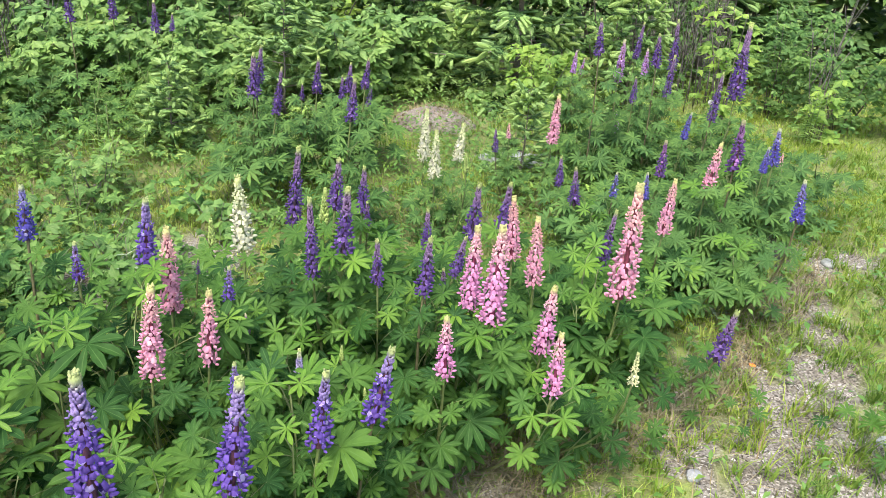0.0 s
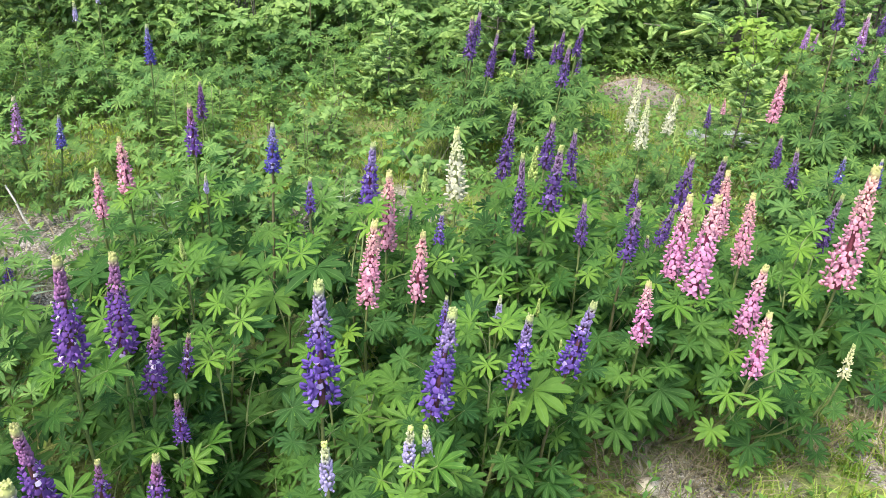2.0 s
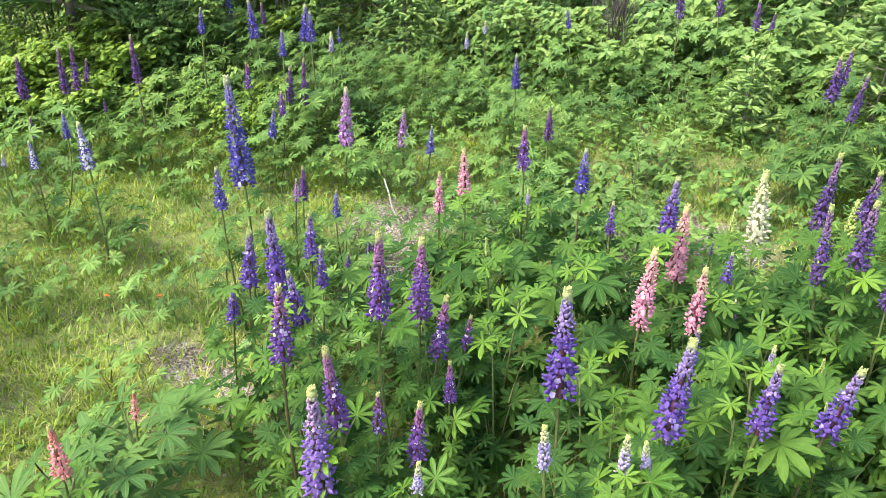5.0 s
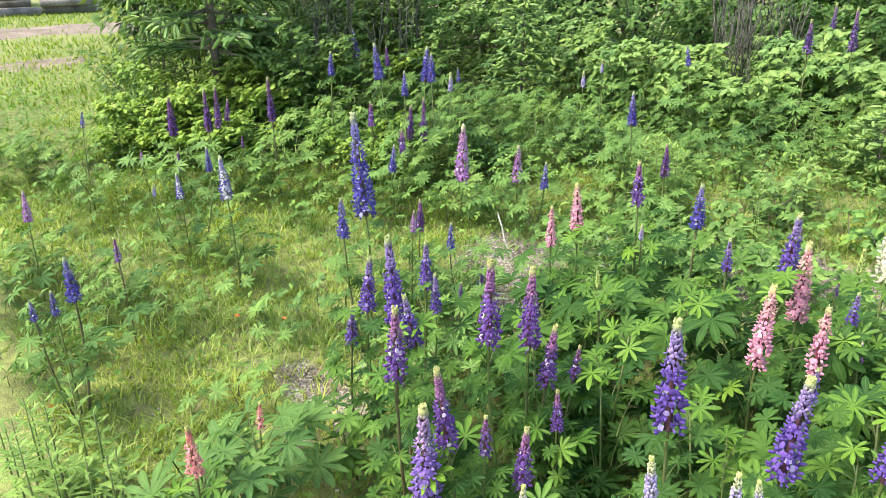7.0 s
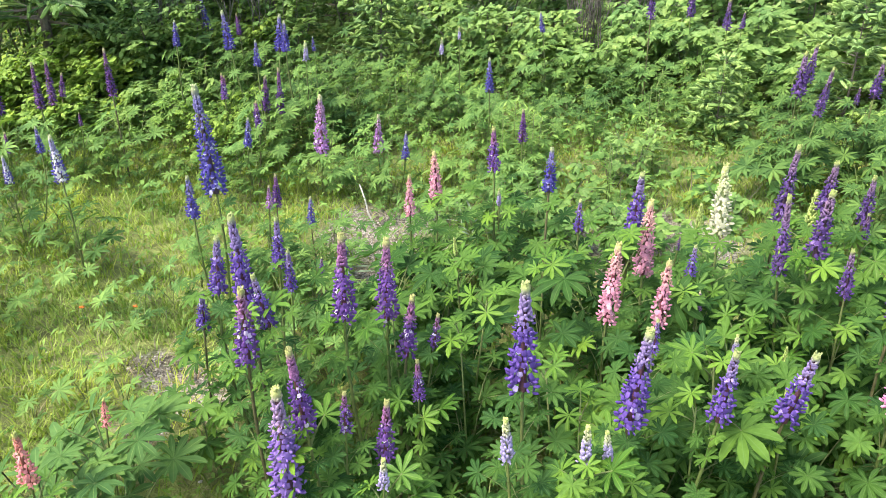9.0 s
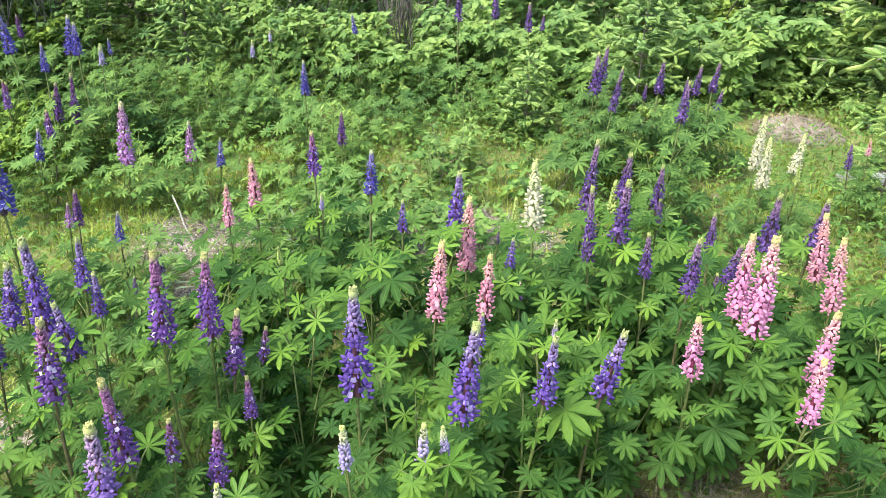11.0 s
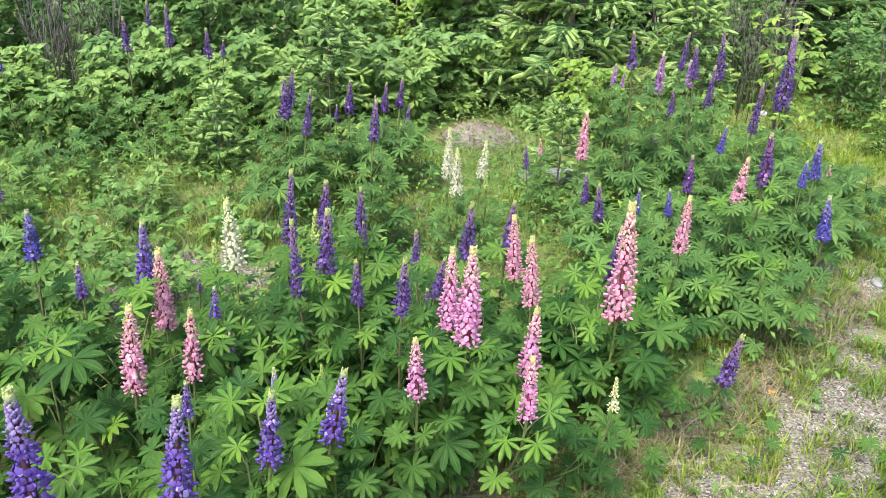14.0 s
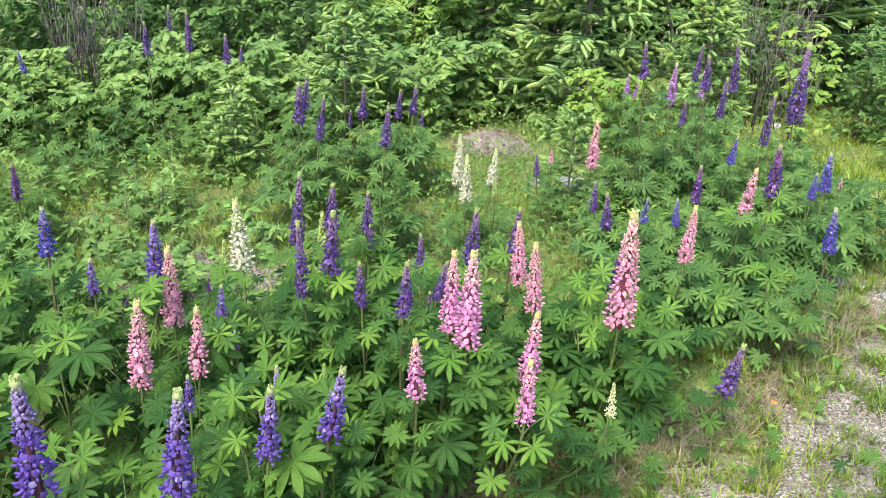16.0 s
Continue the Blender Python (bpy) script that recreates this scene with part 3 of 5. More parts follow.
# ---- flowering lupins, nearest first ----
lupin(-0.78, 0.81, [(0.13, -0.01, 0.44, 0.072, 43, 1, "u"), (-0.05, -0.10, 0.37, 0.255, -121, 1, "a"), (-0.06, -0.04, 0.49, 0.190, -128, 6, "r"), (-0.04, 0.04, 0.45, 0.099, 48, 1, "r"), (0.01, 0.10, 0.37, 0.152, 44, 3, "r")])
lupin(-0.43, 1.05, [(-0.05, -0.10, 0.52, 0.092, -150, 4, "u"), (0.05, -0.00, 0.51, 0.083, -158, 0, "u"), (0.07, 0.05, 0.49, 0.072, -160, 6, "u"), (-0.12, 0.03, 0.57, 0.236, -153, 1, "v")])
lupin(-1.13, 0.35, [(-0.00, -0.00, 0.44, 0.120, -103, 1, "s")], 12, 1.65, 0.14)
lupin(-1.02, 0.82, [(0.06, -0.09, 0.58, 0.164, 57, 1, "r"), (-0.03, 0.02, 0.58, 0.128, -124, 10, "v"), (-0.07, 0.00, 0.63, 0.205, -123, 4, "v")])
lupin(-0.36, 1.27, [(-0.02, -0.07, 0.48, 0.224, 16, 5, "v"), (0.11, 0.04, 0.50, 0.161, 8, 4, "v"), (-0.04, 0.04, 0.59, 0.076, 16, 1, "v")])
lupin(-0.90, 1.06, [(-0.03, -0.11, 0.60, 0.197, 48, 1, "r"), (0.08, -0.00, 0.39, 0.104, -139, 1, "r"), (0.00, 0.04, 0.45, 0.159, 42, 6, "r"), (-0.04, 0.02, 0.54, 0.202, 44, 1, "r"), (0.03, 0.10, 0.46, 0.090, 40, 7, "r")])
lupin(-1.30, 0.53, [(0.01, 0.02, 0.34, 0.073, 71, 5, "s")], 12, 1.65, 0.14)
lupin(-0.18, 1.44, [(0.02, -0.03, 0.47, 0.170, 3, 10, "v"), (0.00, 0.03, 0.47, 0.037, -176, 6, "k")])
lupin(-1.24, 0.94, [(0.06, 0.05, 0.53, 0.107, 53, 0, "v"), (-0.07, -0.07, 0.52, 0.148, 60, 5, "v"), (0.02, 0.05, 0.58, 0.127, 54, 1, "v")])
lupin(-1.34, 0.82, [(0.01, 0.01, 0.43, 0.109, 61, 4, "v")])
lupin(-0.04, 1.78, [(0.02, -0.16, 0.42, 0.149, 178, 2, "m"), (0.12, -0.06, 0.51, 0.242, -7, 1, "m"), (-0.04, -0.02, 0.55, 0.144, 0, 3, "d"), (0.07, 0.00, 0.51, 0.214, -4, 1, "m")], 8, 0.9)
lupin(-0.36, 1.67, [(0.02, -0.07, 0.42, 0.059, -170, 0, "u"), (0.10, 0.03, 0.39, 0.046, 7, 0, "k"), (-0.12, 0.03, 0.44, 0.059, -165, 1, "l")])
lupin(0.04, 1.88, [(0.19, -0.25, 0.37, 0.160, -12, 0, "m")], 8, 0.9)
lupin(-0.60, 1.59, [(-0.04, -0.05, 0.42, 0.213, 22, 3, "p"), (0.05, 0.05, 0.40, 0.182, 18, 2, "p")])
lupin(0.20, 1.97, [(0.22, -0.30, 0.38, 0.083, -19, 0, "c")], 8, 0.9)
lupin(-1.01, 1.43, [(-0.02, -0.02, 0.52, 0.049, -141, 5, "k")])
lupin(-0.18, 1.83, [(-0.01, -0.04, 0.54, 0.118, -176, 3, "d"), (0.17, -0.00, 0.56, 0.108, -3, 12, "d"), (-0.10, 0.00, 0.60, 0.164, 7, 3, "d"), (-0.17, -0.00, 0.53, 0.203, -171, 3, "d"), (0.15, 0.04, 0.48, 0.081, 178, 3, "d")])
lupin(-0.58, 1.80, [(0.05, -0.06, 0.49, 0.086, 17, 2, "v"), (-0.10, -0.02, 0.43, 0.215, 21, 0, "p"), (0.05, 0.08, 0.56, 0.189, -164, 3, "w")])
lupin(0.14, 1.94, [(0.09, -0.11, 0.36, 0.187, -11, 3, "m")], 8, 0.9)
lupin(-2.00, 0.27, [(0.06, -0.07, 0.38, 0.063, -94, 2, "b"), (-0.01, -0.01, 0.35, 0.076, -95, 1, "b"), (-0.05, 0.05, 0.36, 0.140, -97, 2, "b")])
lupin(-0.35, 2.03, [(0.03, -0.06, 0.63, 0.137, 8, 3, "d"), (-0.00, -0.04, 0.58, 0.097, 9, 1, "k"), (-0.09, 0.01, 0.56, 0.209, 11, 4, "d"), (0.10, 0.10, 0.53, 0.075, -175, 2, "d")])
lupin(-0.03, 2.06, [(-0.05, -0.06, 0.53, 0.111, -180, 2, "d"), (0.07, 0.06, 0.52, 0.164, -4, 4, "d")])
lupin(-0.79, 1.87, [(0.03, -0.02, 0.49, 0.168, 22, 3, "v"), (-0.11, -0.08, 0.46, 0.098, 27, 0, "v"), (0.11, 0.11, 0.41, 0.044, 19, 3, "d")])
lupin(-1.53, 1.32, [(0.01, 0.01, 0.28, 0.056, 51, 3, "d")])
lupin(-1.00, 1.76, [(0.01, 0.00, 0.57, 0.131, 31, 1, "b")])
lupin(0.41, 2.10, [(0.05, -0.07, 0.41, 0.329, 163, 0, "p")], 8, 0.9)
lupin(-1.39, 1.66, [(0.02, -0.09, 0.43, 0.132, 43, 0, "p"), (-0.03, 0.08, 0.43, 0.157, -138, 3, "p")])
lupin(0.22, 2.18, [(0.01, -0.08, 0.39, 0.204, 171, 3, "p"), (-0.04, 0.08, 0.40, 0.197, 173, 4, "p")])
lupin(-1.82, 1.15, [(-0.02, -0.05, 0.43, 0.135, -118, 1, "b"), (0.01, 0.02, 0.50, 0.333, -120, 4, "b")])
lupin(0.56, 2.25, [(0.20, -0.23, 0.21, 0.168, -25, 9, "d")], 8, 0.9)
lupin(-0.67, 2.08, [(-0.00, -0.00, 0.43, 0.086, -162, 1, "k")])
lupin(-0.28, 2.17, [(0.01, 0.00, 0.54, 0.133, 6, 1, "d")])
lupin(-1.28, 1.89, [(0.02, -0.02, 0.39, 0.058, -144, 1, "u"), (-0.03, 0.01, 0.49, 0.147, -144, 2, "r")])
lupin(-1.85, 1.37, [(0.04, -0.02, 0.38, 0.078, 56, 4, "l"), (-0.02, 0.05, 0.35, 0.117, 55, 2, "g")])
lupin(0.43, 2.30, [(0.03, -0.01, 0.35, 0.199, -15, 6, "d")])
lupin(-2.28, 0.51, [(-0.00, -0.01, 0.33, 0.084, -101, 1, "r")])
lupin(0.13, 2.37, [(0.02, -0.00, 0.41, 0.166, -7, 5, "d")])
lupin(-1.83, 1.58, [(0.07, 0.03, 0.10, 0.099, 50, 5, "v"), (-0.06, -0.01, 0.22, 0.109, 52, 2, "b")])
lupin(0.71, 2.64, [(-0.01, -0.15, 0.35, 0.190, -19, 2, "p"), (0.00, 0.15, 0.37, 0.102, 163, 3, "b")])
lupin(-2.43, 0.95, [(-0.00, -0.01, 0.38, 0.162, -109, 3, "x")])
lupin(0.98, 2.60, [(0.12, -0.17, 0.44, 0.142, 152, 3, "b")], 8, 0.9)
lupin(-2.79, 0.31, [(0.00, 0.01, 0.32, 0.117, 85, 2, "l")])
lupin(-2.79, 0.88, [(0.01, -0.11, 0.30, 0.053, 76, 5, "u"), (0.05, 0.11, 0.37, 0.101, -108, 1, "b"), (-0.06, 0.01, 0.25, 0.109, -106, 2, "x")])
lupin(-0.03, 3.03, [(0.08, -0.12, 0.36, 0.073, 177, 5, "k"), (-0.04, -0.03, 0.30, 0.193, 180, 1, "w"), (0.05, 0.07, 0.35, 0.157, -2, 5, "w"), (-0.09, 0.08, 0.34, 0.208, 1, 1, "w")], 6, 0.8, 0.14)
lupin(0.59, 2.96, [(0.02, -0.10, 0.32, 0.096, -15, 1, "b"), (-0.10, -0.00, 0.24, 0.157, 169, 5, "d"), (0.21, -0.01, 0.39, 0.141, 162, 0, "g"), (-0.15, 0.12, 0.28, 0.126, 170, 2, "d")])
lupin(0.97, 2.81, [(-0.03, -0.00, 0.41, 0.172, -22, 5, "p"), (0.05, -0.00, 0.48, 0.188, 157, 1, "g")])
lupin(-2.16, 2.21, [(0.12, -0.02, 0.22, 0.122, 44, 3, "b"), (-0.11, 0.03, 0.19, 0.174, 47, 2, "l")])
lupin(-0.44, 3.03, [(0.03, 0.00, 0.49, 0.164, 6, 4, "d")])
lupin(-2.37, 1.98, [(0.01, 0.01, 0.21, 0.255, 52, 2, "l")])
lupin(-2.63, 1.81, [(0.07, -0.06, 0.24, 0.127, 57, 6, "b"), (-0.05, 0.08, 0.28, 0.118, -124, 1, "r")])
lupin(-1.76, 2.64, [(-0.00, -0.00, 0.26, 0.144, -145, 0, "g")])
lupin(1.28, 3.09, [(-0.04, -0.04, 0.38, 0.105, -25, 1, "b"), (0.03, 0.04, 0.39, 0.157, 154, 2, "b")])
lupin(-0.83, 3.25, [(0.09, -0.03, 0.41, 0.194, 12, 7, "d"), (-0.01, 0.00, 0.46, 0.184, 14, 1, "d"), (0.00, 0.05, 0.52, 0.151, 13, 5, "d")])
lupin(0.31, 3.44, [(0.12, -0.11, 0.36, 0.211, -10, 1, "p"), (-0.11, 0.02, 0.27, 0.111, 175, 4, "d"), (-0.05, 0.09, 0.32, 0.071, 174, 4, "p")], 4, 0.7, 0.1)
lupin(-3.31, 0.94, [(0.04, 0.08, 0.19, 0.094, 74, 4, "r"), (-0.03, -0.06, 0.24, 0.061, 77, 1, "l")])
lupin(1.05, 3.41, [(-0.06, -0.09, 0.41, 0.118, -19, 6, "b"), (0.10, 0.07, 0.47, 0.215, -21, 3, "d")])
lupin(-3.35, 1.29, [(0.14, 0.03, 0.27, 0.060, -111, 0, "g"), (-0.14, -0.03, 0.31, 0.209, 72, 0, "g")])
lupin(-2.88, 2.05, [(0.03, -0.07, 0.28, 0.059, 57, 4, "r"), (0.03, 0.08, 0.26, 0.218, 55, 1, "g"), (-0.03, 0.03, 0.27, 0.168, 56, 5, "g")])
lupin(-2.09, 2.80, [(-0.00, -0.00, 0.38, 0.160, -142, 1, "b")])
lupin(-0.63, 3.55, [(0.01, -0.05, 0.44, 0.154, 9, 2, "d"), (0.11, 0.04, 0.41, 0.103, 7, 1, "d"), (-0.07, 0.02, 0.39, 0.077, 10, 3, "d")])
lupin(1.46, 3.37, [(-0.00, 0.00, 0.30, 0.072, 154, 1, "p")])
lupin(-3.59, 1.11, [(0.00, 0.00, 0.27, 0.188, 74, 1, "g")])
lupin(-3.24, 2.05, [(0.07, -0.03, 0.27, 0.130, -121, 2, "r"), (-0.06, 0.04, 0.24, 0.120, 59, 6, "r")])
lupin(0.87, 3.77, [(-0.03, -0.09, 0.44, 0.132, 165, 1, "d"), (-0.07, -0.03, 0.29, 0.102, 166, 6, "l"), (0.14, -0.03, 0.48, 0.197, -17, 2, "d"), (-0.06, 0.15, 0.51, 0.199, -14, 1, "l")])
lupin(-0.51, 3.91, [(-0.01, -0.09, 0.37, 0.145, 7, 5, "d"), (0.07, 0.10, 0.25, 0.134, 6, 8, "d")])
lupin(1.33, 3.72, [(0.00, -0.00, 0.50, 0.355, -22, 0, "d")])
lupin(-3.76, 1.41, [(0.02, -0.01, 0.22, 0.226, 71, 1, "g"), (-0.01, 0.05, 0.25, 0.116, 70, 8, "g")])
lupin(0.60, 4.11, [(0.01, -0.03, 0.50, 0.115, -10, 3, "l"), (0.06, 0.02, 0.49, 0.083, -11, 8, "l")])
lupin(-2.71, 3.12, [(0.00, 0.00, 0.38, 0.093, 43, 1, "u")])
lupin(1.04, 4.21, [(-0.05, -0.10, 0.49, 0.138, 165, 2, "l"), (0.12, 0.00, 0.52, 0.258, 163, 3, "d"), (-0.06, 0.10, 0.55, 0.195, -15, 5, "d")])
lupin(-3.18, 1.48, [(-0.00, -0.01, 0.39, 0.211, -113, 1, "g")])
lupin(-2.89, 2.05, [(-0.00, -0.00, 0.49, 0.121, -123, 0, "b")])
lupin(-3.51, 0.67, [(0.00, 0.02, 0.40, 0.076, 80, 6, "b")])
lupin(-2.88, 2.31, [(0.06, -0.03, 0.47, 0.096, 53, 1, "u"), (0.05, 0.03, 0.51, 0.070, -127, 4, "b"), (-0.13, -0.01, 0.49, 0.148, -125, 0, "b")])
lupin(0.65, 3.59, [(-0.02, 0.01, 0.69, 0.159, 169, 4, "d")])
lupin(0.93, 3.64, [(-0.02, 0.01, 0.63, 0.151, 164, 3, "d")])
lupin(-0.45, 3.75, [(0.02, 0.00, 0.42, 0.148, 6, 5, "d")])
lupin(-3.35, 1.88, [(0.01, 0.01, 0.52, 0.123, 62, 2, "b")])
lupin(-3.17, 2.23, [(-0.06, -0.11, 0.49, 0.189, -121, 7, "b"), (0.06, 0.10, 0.47, 0.183, 55, 4, "b")])
lupin(-2.56, 3.10, [(-0.00, -0.00, 0.48, 0.068, -138, 1, "u")])
lupin(-3.53, 2.39, [(-0.01, -0.02, 0.47, 0.110, -122, 4, "g")])
lupin(-1.87, 3.90, [(-0.01, -0.00, 0.56, 0.171, -151, 1, "d")])
lupin(-2.37, 3.65, [(-0.03, -0.02, 0.47, 0.113, -144, 9, "b")])
lupin(-1.56, 4.26, [(0.05, -0.02, 0.50, 0.093, 22, 3, "d"), (-0.05, 0.02, 0.48, 0.166, -156, 2, "d")])
lupin(-1.82, 4.27, [(-0.01, -0.00, 0.53, 0.229, -154, 1, "d")])
lupin(-4.08, 2.52, [(-0.02, -0.02, 0.39, 0.222, -120, 7, "b")])
lupin(-2.17, 4.70, [(0.00, 0.00, 0.49, 0.239, 27, 1, "d")])

# ---- leafy lupins that fill the patches ----
lupin(1.16, 1.90, [], 7, 0.6, 0.07)
lupin(0.85, 1.99, [], 5, 0.5, 0.06)
lupin(0.48, 1.86, [], 7, 0.8, 0.10)
lupin(0.28, 1.74, [], 5, 0.6, 0.08)
prng = random.Random(77)
far_leaves, meadow_leaves = [], []


def patch(cx, cy, hx, hy, count, tall, big):
    """Flowerless lupins round a middle: half sizes, how many, height and size of the leaves."""
    for k in range(count):
        a, q = prng.uniform(0, 6.283), math.sqrt(prng.random())
        x, y, size, high = cx + hx * q * math.cos(a), cy + hy * q * math.sin(a), big * prng.uniform(0.85, 1.2), tall * prng.uniform(0.75, 1.1)
        if x > -0.5 and y < edge_y(x) + 0.10:
            continue
        if math.hypot(x, y) < 2.9:
            lupin(x, y, [], prng.randrange(11, 16), size, high * 1.15)
            continue
        if min(math.hypot(x + 1.39, y - 3.81), math.hypot(x - 0.36, y - 3.73)) < 0.30:
            continue
        for i in range(26 if x > 0 else 16):
            c = i * 2.4 + prng.uniform(-0.4, 0.4)
            p = Vector((x + 0.10 * prng.random() * math.cos(c), y + 0.10 * prng.random() * math.sin(c), ground_z(x, y) + high * prng.uniform(0.0, 0.85)))
            far_leaves.append((p, c, size * prng.uniform(0.75, 1.15)))


patch(-0.25, 1.25, 0.40, 0.32, 14, 0.37, 1.0)
patch(0.08, 1.62, 0.26, 0.24, 8, 0.29, 1.0)
patch(-0.60, 1.40, 0.35, 0.35, 15, 0.37, 1.05)
patch(0.20, 2.05, 0.36, 0.28, 11, 0.28, 1.0)
patch(-0.20, 2.00, 0.34, 0.28, 11, 0.37, 1.0)
patch(0.55, 2.40, 0.32, 0.30, 11, 0.18, 1.0)
patch(0.90, 2.85, 0.36, 0.32, 11, 0.17, 1.0)
patch(0.62, 3.05, 0.40, 0.36, 10, 0.16, 0.95)
patch(-0.50, 0.80, 0.28, 0.22, 4, 0.29, 0.9)
patch(-0.95, 0.95, 0.26, 0.28, 5, 0.34, 0.95)
patch(-1.20, 0.42, 0.20, 0.14, 2, 0.10, 1.2)
patch(-1.10, 1.40, 0.30, 0.25, 8, 0.33, 1.15)
patch(1.02, 3.25, 0.25, 0.30, 9, 0.12, 0.9)
patch(0.95, 3.90, 0.55, 0.45, 14, 0.16, 0.9)
patch(-0.70, 3.30, 0.45, 0.40, 6, 0.15, 0.90)
patch(-2.20, 2.10, 0.60, 0.50, 2, 0.08, 0.75)
patch(-1.70, 2.60, 0.50, 0.40, 2, 0.08, 0.75)
patch(-1.77, 3.98, 0.62, 0.39, 10, 0.35, 0.77)
patch(-3.16, 2.33, 0.44, 0.36, 8, 0.31, 0.79)
patch(-3.30, 1.35, 0.55, 0.40, 2, 0.08, 0.75)
patch(-2.85, 1.80, 0.50, 0.40, 2, 0.08, 0.75)
patch(-3.37, 1.23, 0.48, 0.40, 3, 0.11, 0.68)
patch(-2.32, 2.91, 0.56, 0.40, 4, 0.22, 0.72)
patch(-0.25, 2.60, 0.30, 0.22, 5, 0.12, 0.8)
patch(1.22, 3.48, 0.48, 0.44, 16, 0.35, 0.80)
patch(0.80, 3.55, 0.25, 0.25, 6, 0.20, 0.81)
patch(-1.35, 4.01, 0.35, 0.27, 7, 0.32, 0.78)
patch(-1.94, 3.37, 0.36, 0.32, 3, 0.20, 0.76)
patch(-2.47, 3.59, 0.46, 0.31, 8, 0.29, 0.77)
patch(-2.91, 1.89, 0.49, 0.41, 3, 0.18, 0.73)
patch(-3.66, 2.35, 0.46, 0.31, 8, 0.40, 0.89)
patch(-2.95, 2.67, 0.36, 0.28, 7, 0.33, 0.87)
patch(-3.96, 2.40, 0.34, 0.27, 6, 0.38, 0.88)
patch(-3.32, 2.78, 0.31, 0.23, 6, 0.36, 0.89)
patch(-3.44, 1.31, 0.48, 0.40, 2, 0.14, 0.68)
patch(-1.45, 1.95, 0.25, 0.25, 2, 0.10, 0.8)
for k in range(1500):  # low rosettes all over the meadow
    x, y = prng.uniform(-4.6, -1.25), prng.uniform(0.0, 4.2)
    lush = noise.noise((x * 1.5, y * 1.5, 12))
    if prng.random() > (0.42 + 1.0 * lush) * (1 - 0.5 * glade(x, y)) * (1 - bareness(x, y)) or math.hypot(x, y) < 1.5:
        continue
    high = 0.05 + 0.26 * max(0, 0.4 + lush)
    for i in range(7):
        c = i * 2.4 + prng.uniform(-0.4, 0.4)
        meadow_leaves.append((Vector((x, y, ground_z(x, y) + high * prng.uniform(-0.1, 0.8))), c, prng.uniform(0.45, 0.85)))
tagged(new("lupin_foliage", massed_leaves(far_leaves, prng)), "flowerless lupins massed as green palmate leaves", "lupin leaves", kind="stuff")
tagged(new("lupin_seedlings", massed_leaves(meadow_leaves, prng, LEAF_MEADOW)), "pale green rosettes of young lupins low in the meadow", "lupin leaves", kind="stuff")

# ---- grass, herbs and litter ----
ALL = (-40, 88)


def grassy(x, y, r):
    b = bareness(x, y)
    right = 1.3 if x > 0.35 + 0.4 * (y - 2) else 0.8
    return max(0.04, (1 - 1.2 * b) * right * (0.55 + 0.6 * noise.noise((x * 2.1, y * 2.1, 5))))


blades("grass", scatter(60000, (*ALL, 1.2, 4.2), lambda x, y, r: grassy(x, y, r) * (0.4 if x > 0.35 + 0.4 * (y - 2) else 1)), GRASS, "fine yellow-green meadow grass over the soil", "grass", 0.060, 0.0022, 1.2)
blades("short_grass", scatter(150000, (-42, 0, 1.4, 9.5), lambda x, y, r: 0.85 * grassy(x, y, r) if x > 0.25 + 0.36 * (y - 2) else 0), PALE_GRASS, "short pale yellow-green grass on gravelly soil", "grass", 0.045, 0.0018, 1.2)
blades("far_grass", scatter(45000, (*ALL, 4.0, 10), lambda x, y, r: (0.5 + 0.8 * noise.noise((x * 1.6, y * 1.6, 2))) * (0.12 if x > 0.35 + 0.4 * (y - 2) and y < 5 else 1)), GRASS, "soft green grass between the shrubs", "grass", 0.065, 0.0032, 1.4)
blades("outlying_grass", scatter(24000, (62, 98, 6, 20), lambda x, y, r: 0.15 if -13.7 < x < -11.4 else 0.9), GRASS, "green grass beside the far track", "grass", 0.07, 0.008, 1.2)
tufts = []
for x, y, z, s in scatter(800, (*ALL, 1.4, 6.0), lambda x, y, r: 0.8 * max(0, 1 - 1.3 * bareness(x, y)) * (0.75 if x > 0.6 else 1)):
    q = rng.uniform(0.7, 1.5)
    tufts += [(x + rng.normal(0, 0.03), y + rng.normal(0, 0.03), z, q) for _ in range(26)]
for x, y, z, s in scatter(1500, (*ALL, 1.4, 5.6), lambda x, y, r: 0.8 * glade(x, y)):
    q = rng.uniform(0.4, 1.0)
    tufts += [(x + rng.normal(0, 0.025), y + rng.normal(0, 0.025), z, q) for _ in range(22)]
sprigs = []
for x, y, z, s in scatter(2600, (-40, 0, 1.4, 5.5), lambda x, y, r: 0.8 if x > 0.3 + 0.36 * (y - 2) else 0):
    q = rng.uniform(0.6, 1.5)
    sprigs += [(x + rng.normal(0, 0.012), y + rng.normal(0, 0.012), z, q) for _ in range(22)]
blades("sprigs", sprigs, GRASS, "small green sprigs growing out of the gravel", "grass", 0.055, 0.0021, 1.2)
blades("tufted_grass", tufts, PALE_GRASS, "tufts of longer bright green grass", "grass", 0.070, 0.0022, 1.2)
blades("glade_grass", scatter(120000, (10, 90, 1.4, 5.6), lambda x, y, r: glade(x, y) * max(0, 1 - 1.2 * bareness(x, y))), PALE_GRASS, "short bright yellow-green grass of the clearing", "grass", 0.042, 0.0024, 1.4)
blades("clump_litter", [s for s in scatter(30000, (-30, 12, 1.5, 3.2), lambda x, y, r: 0.6) if abs(s[1] - edge_y(s[0]) - 0.03) < 0.14], STRAW, "dead stalks and straw at the foot of the lupins", "litter", 0.06, 0.0018, 2.4)
